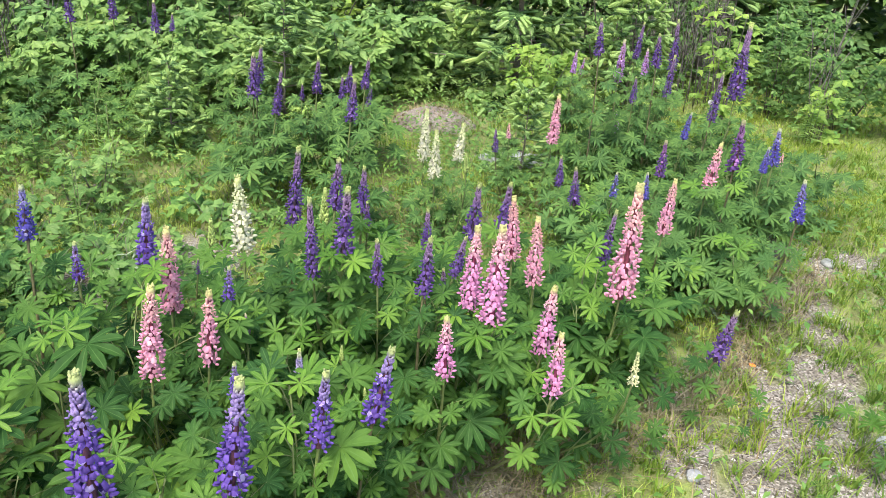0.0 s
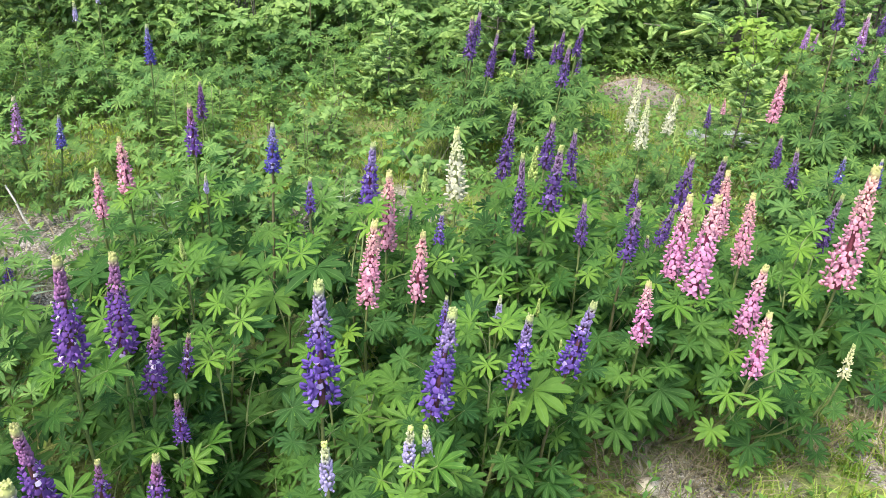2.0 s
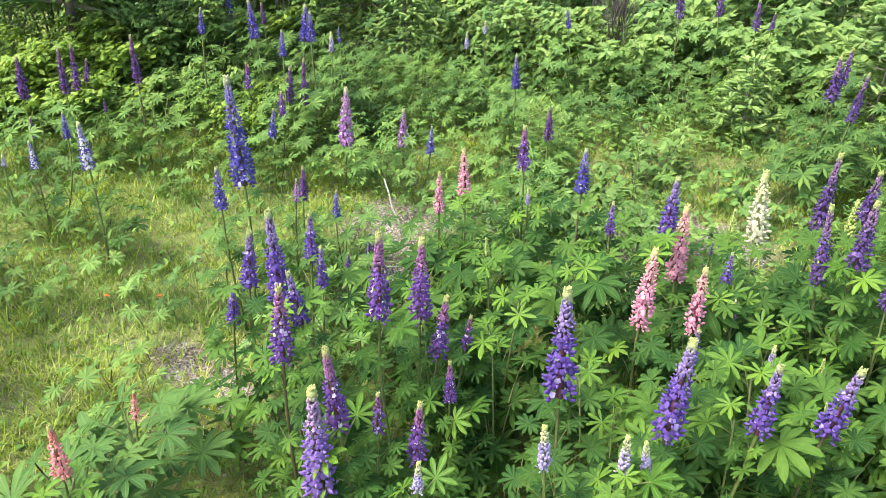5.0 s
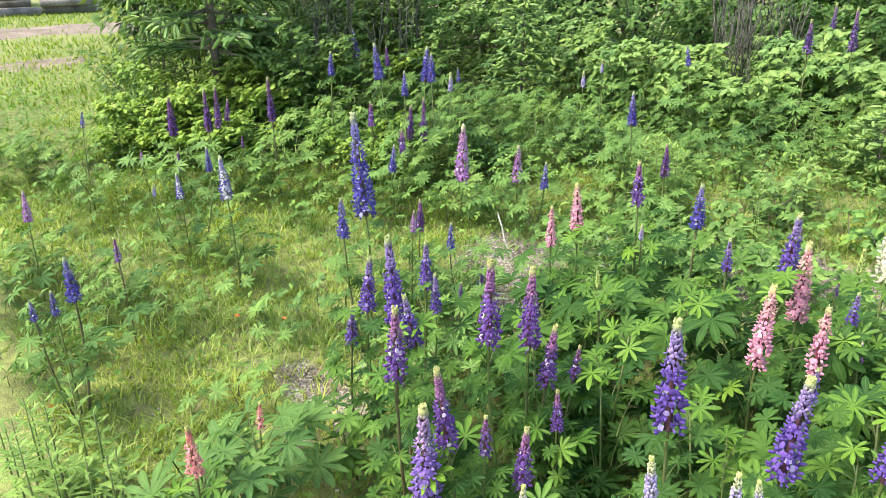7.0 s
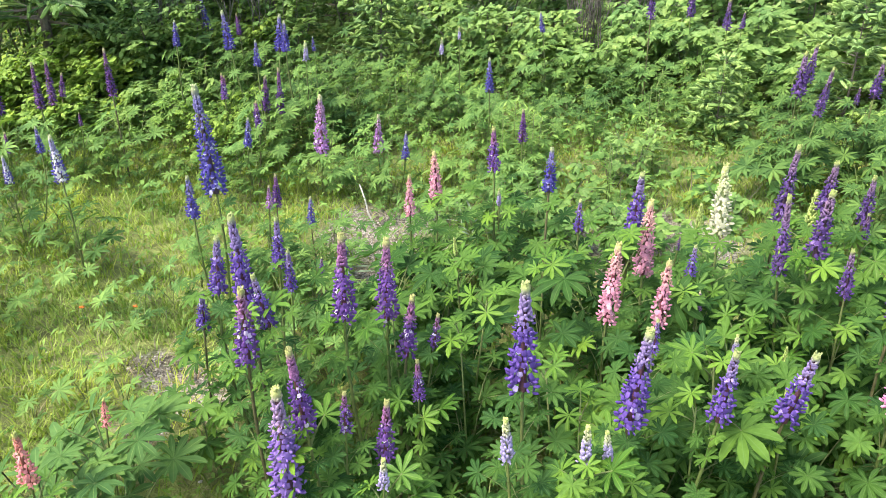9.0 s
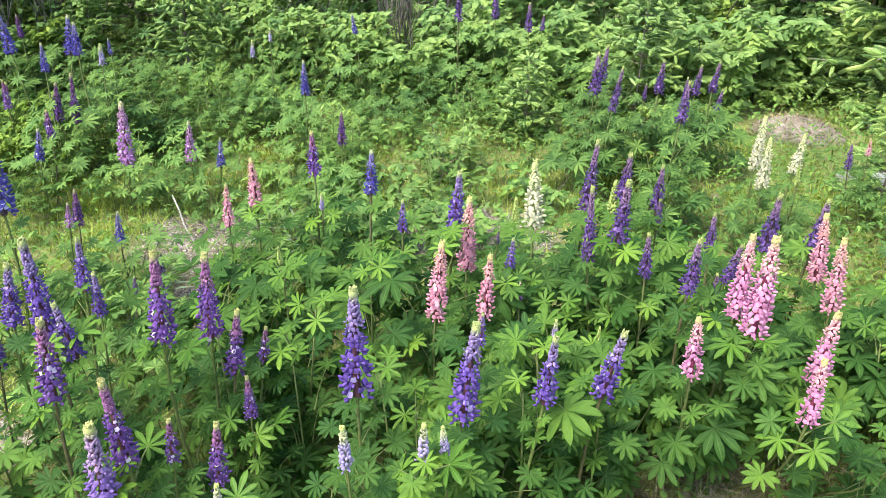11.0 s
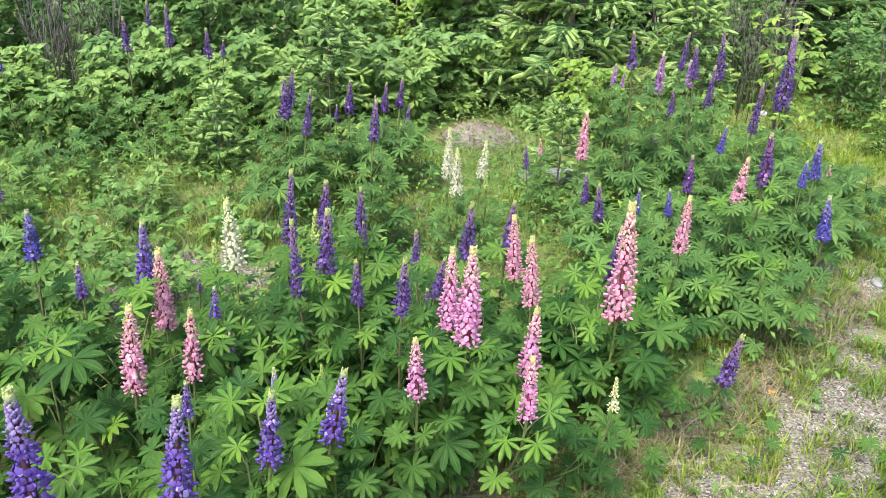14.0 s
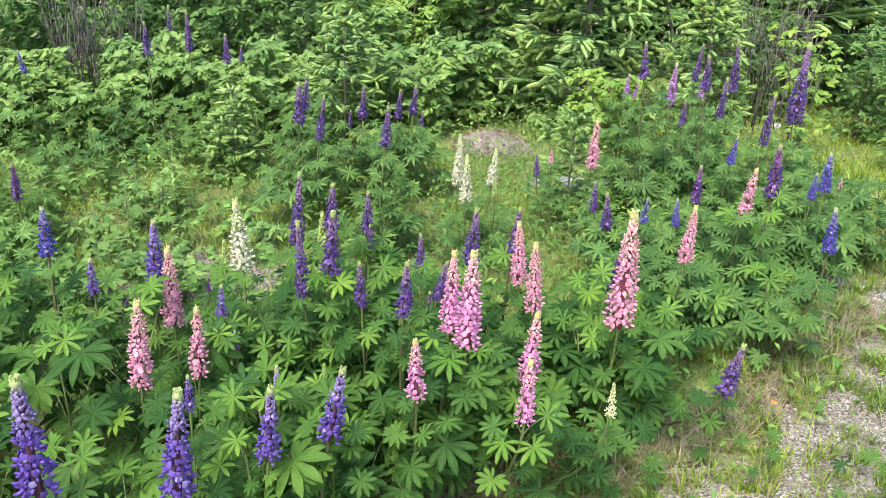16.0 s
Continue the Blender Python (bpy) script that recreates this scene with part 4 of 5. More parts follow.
blades("dry_grass", scatter(24000, (*ALL, 1.3, 5.5), lambda x, y, r: (0.2 + 0.8 * bareness(x, y)) * (0.75 if x > 0.6 else 1)), STRAW, "dead straw-coloured grass lying on bare soil", "dry grass", 0.07, 0.0015, 2.6)


def leaflets(name, spots, mat, label, category, size, tall):
    """Small pointed leaves held at all heights over the ground, one thing of stuff."""
    spots = np.asarray(spots)
    n = len(spots)
    az, el = rng.uniform(0, 2 * np.pi, n), rng.uniform(-0.35, 0.75, n)
    long = size * rng.uniform(0.5, 1.4, n)[:, None]
    d = np.stack([np.cos(az) * np.cos(el), np.sin(az) * np.cos(el), np.sin(el)], 1)
    s = np.stack([-np.sin(az), np.cos(az), rng.uniform(-0.3, 0.3, n)], 1)
    base = spots[:, :3] + np.stack([0 * az, 0 * az, tall * rng.uniform(0.05, 1, n) ** 1.3 * spots[:, 3]], 1)
    wide = long * rng.uniform(0.12, 0.26, n)[:, None]
    sag = np.array([0, 0, -1.0]) * long
    v = np.stack([base, base + d * long * 0.45 + s * wide - sag * 0.06, base + d * long * 0.5, base + d * long * 0.45 - s * wide - sag * 0.06, base + d * long + sag * 0.18], 1)
    i = np.arange(n)[:, None] * 5
    faces = [*(i + [0, 2, 1]).tolist(), *(i + [0, 3, 2]).tolist(), *(i + [1, 2, 4]).tolist(), *(i + [2, 3, 4]).tolist()]
    tagged(new(name, mesh_of(name, v.reshape(-1, 3).tolist(), faces, (mat,), True)), label, category, kind="stuff")


leaflets("ground_herbs", scatter(60000, (*ALL, 1.2, 4.5), lambda x, y, r: max(0, 0.75 - bareness(x, y) - 0.5 * glade(x, y)) * (0.9 if x < 0.4 else 0.8)), HERB, "low green herbs among the grass", "herbs", 0.030, 0.08)
leaflets("meadow_herbs", scatter(100000, (*ALL, 2.4, 7.0), lambda x, y, r: (0.2 if x > 1.2 else 0.8) * (1 - 0.75 * glade(x, y)) * (0.6 + 0.8 * noise.noise((x * 1.3, y * 1.3, 9)))), HERB, "knee-high green herbs in the meadow", "herbs", 0.036, 0.22)


leaflets("undergrowth", scatter(36000, (-12, 64, 4.6, 7.2), lambda x, y, r: (0.0 if x > 1.1 else 0.85) * (1 - 0.9 * glade(x, y)) * (0 if math.hypot(x + 0.09, y - 4.55) < 0.55 else 1)), SHRUB_PALE, "low leafy undergrowth among the shrubs", "undergrowth", 0.045, 0.22)


def pebbles():
    verts, faces = [], []
    for x, y, z, s in scatter(40000, (*ALL, 1.4, 5.0), lambda x, y, r: 0.6 if bareness(x, y) > 0.42 else 0.012):
        q = 0.0032 * rng.uniform(0.5, 1.0) * (1 + 2.6 * rng.random() ** 6)
        first, a0 = len(verts), rng.uniform(0, 6.28)
        verts.append((x, y, z + q * 0.75))
        for k in range(5):
            a = a0 + k * 1.2566
            verts.append((x + math.cos(a) * q * rng.uniform(0.9, 1.5), y + math.sin(a) * q * rng.uniform(0.9, 1.5), z + q * rng.uniform(0.1, 0.4)))
        for k in range(5):
            verts.append((*[0.5 * (verts[first + 1 + k][i] + (x, y)[i]) + 0.5 * (verts[first + 1 + k][i] - (x, y)[i]) for i in (0, 1)], z - 0.004))
        for k in range(5):
            a, b = first + 1 + k, first + 1 + (k + 1) % 5
            faces += [(first, a, b), (a, a + 5, b + 5, b)]
    m, t, p = material("pebble")
    pick = t.nodes.new("ShaderNodeNewGeometry").outputs["Random Per Island"]
    t.links.new(ramp(t, pick, [(0.0, (0.15, 0.135, 0.115)), (0.5, (0.28, 0.26, 0.24)), (0.85, (0.38, 0.35, 0.33)), (1.0, (0.56, 0.55, 0.54))]), p.inputs["Base Color"])
    p.inputs["Roughness"].default_value = 0.9
    tagged(new("gravel", mesh_of("gravel", verts, faces, (m,))), "loose grey and pinkish gravel on bare soil", "gravel", kind="stuff")


pebbles()


def stone(x, y, sx, sy, sz, turn, mat, label, seed):
    bm = bmesh.new()
    bmesh.ops.create_icosphere(bm, subdivisions=3, radius=1)
    for v in bm.verts:
        q = 1 + 0.22 * noise.noise(v.co * 1.3 + Vector((seed, 0, 0))) + 0.08 * noise.noise(v.co * 4 + Vector((0, seed, 0)))
        v.co = Vector((v.co.x * sx * q, v.co.y * sy * q, v.co.z * sz * (q if v.co.z < 0.3 else 0.75 + 0.25 * q)))
    me = bpy.data.meshes.new("stone")
    bm.to_mesh(me)
    bm.free()
    me.materials.append(mat)
    me.polygons.foreach_set("use_smooth", [True] * len(me.polygons))
    ob = new("stone", me)
    ob.matrix_basis = pose(x, y, ground_z(x, y) + sz * 0.35, 0, 0, turn)
    tagged(ob, label, "stone", "stones on the ground")


stone(0.08, 1.64, 0.032, 0.024, 0.026, 20, BEIGE_STONE, "fist-sized pale rounded stone on the soil", 1)
stone(0.69, 1.82, 0.024, 0.020, 0.015, 40, STONE, "small flat bluish grey stone in the grass", 2)
stone(1.29, 1.97, 0.032, 0.025, 0.013, 10, PALE_STONE, "small flat pinkish pale stone on gravel", 3)
stone(1.61, 3.05, 0.041, 0.028, 0.018, 70, PALE_STONE, "flat pale stone beside the gravel patch", 4)
stone(1.52, 3.12, 0.028, 0.024, 0.016, 10, PALE_STONE, "small pale stone beside the gravel patch", 5)
stone(-1.75, 1.09, 0.020, 0.014, 0.013, 15, PALE_STONE, "small pale stone among grass roots", 6)
stone(-1.26, 2.43, 0.034, 0.026, 0.021, 15, STONE, "small grey stone on the gravel clearing", 7)
stone(0.35, 4.08, 0.197, 0.126, 0.035, 5, PALE_STONE, "flat pale grey rock slab lying in the grass", 8)
stone(0.54, 4.14, 0.094, 0.070, 0.027, 25, PALE_STONE, "smaller flat pale rock beside the slab", 9)


def mound(x, y, r, h):
    verts, faces = [], []
    n, rows = 48, 14
    verts.append((0, 0, h))
    for i in range(1, rows + 1):
        u = i / rows
        for k in range(n):
            a = 2 * math.pi * k / n
            q = r * u * (1 + 0.10 * noise.noise((math.cos(a) * 1.5, math.sin(a) * 1.5, 4)))
            z = h * (1 - u ** 2.2) - 0.03 * (u == 1) + 0.02 * noise.noise((q * math.cos(a) * 9, q * math.sin(a) * 9, 1))
            verts.append((q * math.cos(a), q * math.sin(a) * 0.9, z))
    faces += [(0, 1 + k, 1 + (k + 1) % n) for k in range(n)]
    for i in range(rows - 1):
        for k in range(n):
            a, b = 1 + i * n + k, 1 + i * n + (k + 1) % n
            faces.append((a, a + n, b + n, b))
    heap = new("mound", mesh_of("mound", verts, faces, (MOUND,), True))
    heap.location = (x, y, ground_z(x, y))
    tagged(heap, "low rounded heap of pinkish brown gravelly soil", "mound")


mound(-0.09, 4.72, 0.27, 0.11)
crumbs = []
for k in range(600):
    a, q = rng.uniform(0, 6.283), 0.27 * math.sqrt(rng.random())
    crumbs.append((-0.09 + q * math.cos(a), 4.72 + 0.9 * q * math.sin(a), ground_z(-0.09, 4.72) + 0.11 * (1 - (q / 0.27) ** 2.2) + 0.004, 1.0))
blades("litter", crumbs, STRAW, "dry brown twigs and needles on the heap", "litter", 0.022, 0.003, 2.5)

# ---- shrubs, spruces and other plants ----


def ovate(verts, faces, uvs, p, d, s, long, wide, sag):
    """One pointed leaf folded along its midrib."""
    f = len(verts)
    q = p + d * (long * 0.45) - Vector((0, 0, sag * long * 0.2))
    e = s.cross(d) * (wide * 0.3)
    verts.extend((p, q + s * wide + e, q, q - s * wide + e, p + d * long - Vector((0, 0, sag * long))))
    uvs.extend(((0, 0), (1, 0.4), (0, 0.4), (1, 0.4), (0.3, 1)))
    faces.extend(((f, f + 2, f + 1), (f, f + 3, f + 2), (f + 1, f + 2, f + 4), (f + 2, f + 3, f + 4)))


def shrub(x, y, tall, wide, leaf, count, mat, label, seed, stems=7, category="shrub", low=0.03, bark=BARK):
    """A broad-leaved shrub: bent stems with side twigs, leaves set along them in sprays."""
    rnd = random.Random(seed)
    thing = tagged(new("shrub"), label, category, "shrubs behind the meadow")
    thing.location = (x, y, ground_z(x, y))
    verts, faces, uvs = [], [], []
    per = int(count * (1.8 if tall < 2 else 1.2)) // stems
    leaf = leaf * 0.76 if tall < 2 else leaf
    for k in range(stems):
        a = 2 * math.pi * (k + rnd.random() * 0.7) / stems
        out, h = wide * rnd.uniform(0.25, 1.0), tall * rnd.uniform(0.6, 1.0)
        foot = Vector((0.08 * wide * math.cos(a), 0.08 * wide * math.sin(a), -0.03))
        top = Vector((out * math.cos(a), out * math.sin(a), h))
        bend = foot.lerp(top, 0.5) + Vector((-0.2 * out * math.cos(a), -0.2 * out * math.sin(a), 0.12 * h))
        way = lambda u: foot.lerp(bend, u).lerp(bend.lerp(top, u), u)
        pts = [way(u / 6) for u in range(7)]
        under("stem", mesh_of("stem", *tube(pts, [0.006 * max(0.35, tall) * (1.2 - 0.15 * i) for i in range(7)]), (bark,), True), thing)
        for j in range(per // 5):
            u = low + (1 - low) * rnd.random() ** 0.75
            p = way(u)
            b = rnd.uniform(0, 6.283)
            reach = wide * (rnd.uniform(0.12, 0.5) * (1.15 - 0.6 * u) + 0.45 * rnd.random() * (1 - u) ** 2)
            q = p + Vector((reach * math.cos(b), reach * math.sin(b), rnd.uniform(-0.1, 0.35) * reach))
            for i in range(5):
                c = b + (i - 2) * 0.75 + rnd.uniform(-0.3, 0.3)
                g = p.lerp(q, 0.55 + 0.11 * i)
                face = Vector((rnd.uniform(-0.5, 0.5), rnd.uniform(-0.5, 0.5), 0.9)) + TO_SUN * rnd.uniform(0.1, 1.0)
                d = Vector((math.cos(c), math.sin(c), rnd.uniform(-0.5, 0.1)))
                d = (d - face * (0.85 * d.dot(face) / face.length_squared)).normalized()
                s = face.cross(d).normalized()
                size = leaf * rnd.uniform(0.6, 1.25)
                ovate(verts, faces, uvs, g, d, s, size, size * rnd.uniform(0.22, 0.34), rnd.uniform(0.05, 0.4))
    under("foliage", mesh_of("foliage", verts, faces, (mat,), True, uvs), thing)
    return thing


def spruce(x, y, tall, wide, label, seed, whorls=9, young=0.35, low=0.08, trunk=0.012, needle=0.013, dense=1.0, bushy=0.8, droop=0.1, category="spruce"):
    """A young spruce: tapering trunk, drooping whorls of branches with side twigs, needles all round and pale new tips."""
    rnd = random.Random(seed)
    thing = tagged(new("spruce"), label, category, "spruces")
    thing.location = (x, y, ground_z(x, y))
    bend = [Vector((0.01 * rnd.uniform(-1, 1) * tall, 0.01 * rnd.uniform(-1, 1) * tall, tall * u - 0.03)) for u in (0, 0.25, 0.5, 0.75, 0.97)]
    under("trunk", mesh_of("trunk", *tube(bend, [trunk * tall * (1.15 - u) for u in (0, 0.25, 0.5, 0.75, 1.0)], 8), (BARK,), True), thing)
    old, olf, neo, nef, wood, wof = [], [], [], [], [], []

    def brush(p, q, fresh):
        """Needles round one twig."""
        d = (q - p)
        long = d.length
        d = d.normalized()
        if fresh:
            long = needle * rnd.uniform(2.0, 3.3)
            d = (d + Vector((rnd.uniform(-0.5, 0.5), rnd.uniform(-0.5, 0.5), rnd.uniform(-0.8, 0.6)))).normalized()
            q = p + d * long - Vector((0, 0, long * droop))
            d = (q - p).normalized()
        s = d.orthogonal().normalized()
        r = d.cross(s)
        n = max(8, int(long / (needle * (0.075 if fresh else 0.24)) * dense))
        vs, fs = (neo, nef) if fresh else (old, olf)
        first = len(vs)
        thick = needle * (0.55 if fresh else 0.30)
        v, f = tube([p, p.lerp(q, 0.3), p.lerp(q, 0.7), q + d * needle * 0.3], [thick * 0.7, thick, thick, thick * 0.6], 5)
        vs.extend(v)
        fs.extend(tuple(first + i for i in face) for face in f)
        for i in range(n):
            a = i * 2.4 + rnd.uniform(-0.4, 0.4)
            g = p + d * (long * (i + rnd.random()) / n)
            o = (math.cos(a) * s + math.sin(a) * r)
            w = d.cross(o) * needle * (0.14 if not fresh else 0.26)
            tip = g + (o * 0.85 + d * 0.6) * needle * rnd.uniform(0.7, 1.1)
            f = len(vs)
            vs.extend((g - w, g + w, tip))
            fs.append((f, f + 1, f + 2))

    def twig(p, q, thick):
        f = len(wood)
        v, g = tube([p, q], [thick, thick * 0.4], 3)
        wood.extend(v)
        wof.extend(tuple(f + i for i in face) for face in g[:-2])

    for w in range(whorls):
        u = low + (0.96 - low) * w / (whorls - 1)
        reach = wide * (1 - u) ** bushy + 0.04 * wide
        for k in range(rnd.randrange(5, 8)):
            if rnd.random() < 0.12:
                continue
            a = 2 * math.pi * k / 6 + w * 1.1 + rnd.uniform(-0.3, 0.3)
            h = tall * (u + rnd.uniform(-0.03, 0.03))
            long = reach * rnd.uniform(0.55, 1.15)
            p = Vector((0, 0, h))
            q = p + Vector((long * math.cos(a), long * math.sin(a), long * rnd.uniform(-0.25, 0.12) + 0.45 * long * u))
            twig(p, q, 0.004 * max(0.5, tall))
            brush(p.lerp(q, 0.25), p.lerp(q, 0.78), False)
            brush(p.lerp(q, 0.78), q, rnd.random() < young + 0.4)
            sides = max(2, int(long / (needle * 2.6)))
            for j in range(sides):
                t = 0.25 + 0.7 * (j + rnd.random() * 0.6) / sides
                g = p.lerp(q, t)
                for side in (-1, 1):
                    c = a + side * rnd.uniform(0.6, 1.0)
                    part_long = long * 0.42 * (1.08 - t) * rnd.uniform(0.7, 1.2) + needle * 1.6
                    e = g + Vector((part_long * math.cos(c), part_long * math.sin(c), part_long * rnd.uniform(-0.3, 0.15)))
                    brush(g, g.lerp(e, 0.6), False)
                    brush(g.lerp(e, 0.55), e, rnd.random() < young)
    brush(Vector((0, 0, tall * 0.86)), Vector((0, 0, tall)), True)
    base = len(old)
    slots = [0] * len(olf) + [1] * len(wof)
    under("crown", mesh_of("crown", old + wood, olf + [tuple(base + i for i in f) for f in wof], (NEEDLE, BARK), False, None, slots), thing, None, "dark green older needles on brown boughs")
    under("new_growth", mesh_of("new_growth", neo, nef, (NEEDLE_NEW,)), thing, None, "pale green new shoots")
    return thing


spruce(-1.39, 3.81, 0.44, 0.21, "small young spruce with pale new tips in the meadow", 1, 8, 0.9, 0.08, 0.012, 0.015, 0.9, 0.45, -0.1)
spruce(0.36, 3.73, 0.48, 0.20, "small bright green spruce seedling beside the rock slab", 2, 8, 0.9, 0.08, 0.012, 0.015, 0.9, 0.45, -0.25)
spruce(-0.94, 4.36, 0.76, 0.35, "young spruce with pale tips among leafy shrubs", 3, 12, 0.85, 0.06, 0.010, 0.018, 0.8, 0.5, -0.05)
spruce(-3.45, 3.34, 0.80, 0.29, "bushy young spruce with lighter tips", 4, 14, 0.6, 0.04, 0.012, 0.017, 0.8, 0.5, 0.0)
spruce(-4.57, 1.70, 2.88, 0.64, "tall spruce with a bare lower trunk and drooping boughs", 5, 26, 0.7, 0.17, 0.010, 0.021, 0.55, 0.35, 0.35)
spruce(0.46, 5.52, 1.95, 0.60, "broad spruce with pale drooping tips behind the mound", 6, 20, 0.8, 0.06, 0.012, 0.026, 0.6, 0.5, 0.15)
spruce(1.26, 5.52, 0.98, 0.38, "young spruce with pale shoots beside the broad one", 7, 11, 0.85, 0.08, 0.012, 0.024, 0.7, 0.55, 0.0)
spruce(-0.25, 6.35, 2.26, 0.90, "spruce in the shade behind the shrubs", 8, 12, 0.4, 0.05, 0.012, 0.036, 0.5)
spruce(2.27, 7.02, 2.56, 1.13, "dark spruce at the edge of the wood", 9, 12, 0.25, 0.05, 0.012, 0.038, 0.5)
spruce(-4.95, 4.24, 2.56, 1.05, "dark spruce at the edge of the wood", 10, 12, 0.25, 0.05, 0.012, 0.038, 0.5)
spruce(-6.15, 3.19, 2.71, 1.13, "dark spruce at the edge of the wood", 12, 12, 0.25, 0.05, 0.012, 0.038, 0.5)


def around(bearing, r):
    return -r * math.sin(radians(bearing)), 0.15 + r * math.cos(radians(bearing))


THICKET = "pale leafy raspberry thicket"
EDGE = "green leafy thicket at the edge of the wood"
BUSH_SEED = iter(range(100, 200))


def bush(bearing, r, *rest):
    """A shrub by its bearing to the left of north and its distance from the clearing."""
    return shrub(*around(bearing, r), *rest, next(BUSH_SEED))


# bearing, distance, height, half width, leaf, leaves, material, words
bush(71.5, 4.13, 0.23, 0.35, 0.055, 1190, SHRUB_LIME, "low yellow-green bush of bramble leaves")
bush(67.0, 4.10, 0.22, 0.31, 0.055, 1020, SHRUB_PALE, "low pale bramble with broad leaves")
bush(75.0, 4.20, 0.25, 0.35, 0.054, 1190, SHRUB_LIME, "low yellow-green bush of bramble leaves")
bush(64.5, 4.26, 0.31, 0.31, 0.062, 1020, SHRUB_PALE, "low pale bramble with broad leaves")
bush(64.5, 4.60, 0.50, 0.36, 0.070, 1360, SHRUB_PALE, "leafy green bush with rounded leaves")
bush(62.5, 5.00, 0.70, 0.38, 0.070, 1530, SHRUB_PALE, "leafy green bush with rounded leaves")
bush(66.5, 5.20, 0.75, 0.38, 0.070, 1530, SHRUB_PALE, "leafy green bush with rounded leaves")
bush(69.0, 4.95, 0.45, 0.38, 0.065, 1360, SHRUB_LIME, "low yellow-green bush of bramble leaves")
bush(76.5, 5.27, 0.56, 0.41, 0.041, 1020, SHRUB_MID, "sparse twiggy bush beside the track")
bush(74.0, 4.52, 0.46, 0.47, 0.061, 2210, SHRUB_LIME, "low yellow-green bush of bramble leaves")
bush(70.0, 4.39, 0.40, 0.38, 0.062, 1700, SHRUB_LIME, "low yellow-green bush of bramble leaves")
bush(67.5, 4.52, 0.32, 0.34, 0.061, 1190, SHRUB_MID, "low green bush at the foot of the spruce")
# paler leaf colour here makes up for the tall spruce's shade
bush(64.0, 4.58, 0.73, 0.38, 0.057, 1870, SHRUB_PALE, "leafy green bush with rounded leaves")
bush(75.0, 5.12, 0.94, 0.34, 0.045, 850, SHRUB_MID, "sparse twiggy bush beside the track")
bush(72.3, 5.49, 1.13, 0.41, 0.060, 1360, SHRUB_MID, EDGE)
bush(77.0, 5.41, 0.60, 0.30, 0.045, 680, SHRUB_MID, "sparse twiggy bush beside the track")
bush(66.0, 5.05, 0.83, 0.38, 0.060, 1530, SHRUB_PALE, "leafy green bush with rounded leaves")
bush(59.0, 4.71, 0.49, 0.34, 0.061, 1020, SHRUB_PALE, "leafy green bush with rounded leaves")
bush(54.5, 4.91, 0.72, 0.34, 0.064, 800, SHRUB_PALE, THICKET)
bush(60.5, 5.19, 1.09, 0.45, 0.060, 1700, SHRUB_PALE, EDGE)
bush(56.5, 5.26, 0.98, 0.45, 0.064, 1530, SHRUB_PALE, EDGE)
# pale leaves again brighten a thicket that the spruce shades
bush(64.5, 5.56, 1.13, 0.45, 0.064, 1530, SHRUB_PALE, EDGE)
bush(61.0, 4.78, 0.64, 0.38, 0.057, 1360, SHRUB_PALE, "leafy green bush with rounded leaves")
bush(57.0, 4.91, 0.60, 0.38, 0.057, 1190, SHRUB_LIME, "leafy green bush with rounded leaves")
bush(78.0, 4.33, 0.39, 0.39, 0.054, 1190, SHRUB_LIME, "low yellow-green bush of bramble leaves")
bush(62.0, 4.13, 0.27, 0.25, 0.078, 408, SHRUB_PALE, "low pale bramble with broad leaves")
bush(59.5, 3.68, 0.34, 0.29, 0.036, 1190, SHRUB_LIME, "small yellow-green bush in the grass")
# lightened by the pale leaf material against the spruce's shadow
bush(58.5, 5.56, 0.98, 0.53, 0.068, 1870, SHRUB_PALE, EDGE)
bush(54.0, 5.71, 0.98, 0.53, 0.068, 1100, SHRUB_MID, EDGE)
bush(49.5, 5.56, 0.94, 0.49, 0.068, 1000, SHRUB_PALE, EDGE)
bush(43.5, 5.19, 0.68, 0.45, 0.071, 1100, SHRUB_PALE, THICKET)
bush(39.5, 4.78, 0.57, 0.45, 0.072, 1100, SHRUB_PALE, THICKET)
bush(35.5, 4.78, 0.53, 0.45, 0.076, 1100, SHRUB_PALE, THICKET)
bush(31.0, 4.51, 0.47, 0.46, 0.076, 1100, SHRUB_PALE, THICKET)
bush(27.0, 4.84, 0.61, 0.45, 0.079, 1100, SHRUB_PALE, THICKET)
bush(23.0, 4.71, 0.57, 0.46, 0.080, 1100, SHRUB_PALE, THICKET)
bush(19.0, 4.91, 0.60, 0.45, 0.083, 1100, SHRUB_PALE, THICKET)
bush(15.0, 4.71, 0.50, 0.42, 0.084, 1000, SHRUB_PALE, THICKET)
bush(8.0, 4.84, 0.61, 0.42, 0.087, 1000, SHRUB_PALE, THICKET)
bush(4.5, 5.26, 0.64, 0.41, 0.090, 1000, SHRUB_PALE, THICKET)
bush(1.5, 5.49, 0.60, 0.38, 0.090, 800, SHRUB_PALE, THICKET)
bush(12.0, 5.41, 0.83, 0.49, 0.083, 1100, SHRUB_PALE, THICKET)
bush(38.0, 5.71, 1.05, 0.60, 0.075, 1200, SHRUB_MID, EDGE)
bush(32.5, 5.64, 1.05, 0.60, 0.075, 1200, SHRUB_MID, EDGE)
bush(27.0, 5.71, 1.05, 0.60, 0.079, 1200, SHRUB_MID, EDGE)
bush(21.5, 5.71, 1.09, 0.60, 0.083, 1200, SHRUB_MID, EDGE)
bush(16.0, 5.79, 1.09, 0.60, 0.083, 1200, SHRUB_MID, EDGE)
bush(9.5, 6.01, 1.09, 0.60, 0.086, 1200, SHRUB_LIME, EDGE)
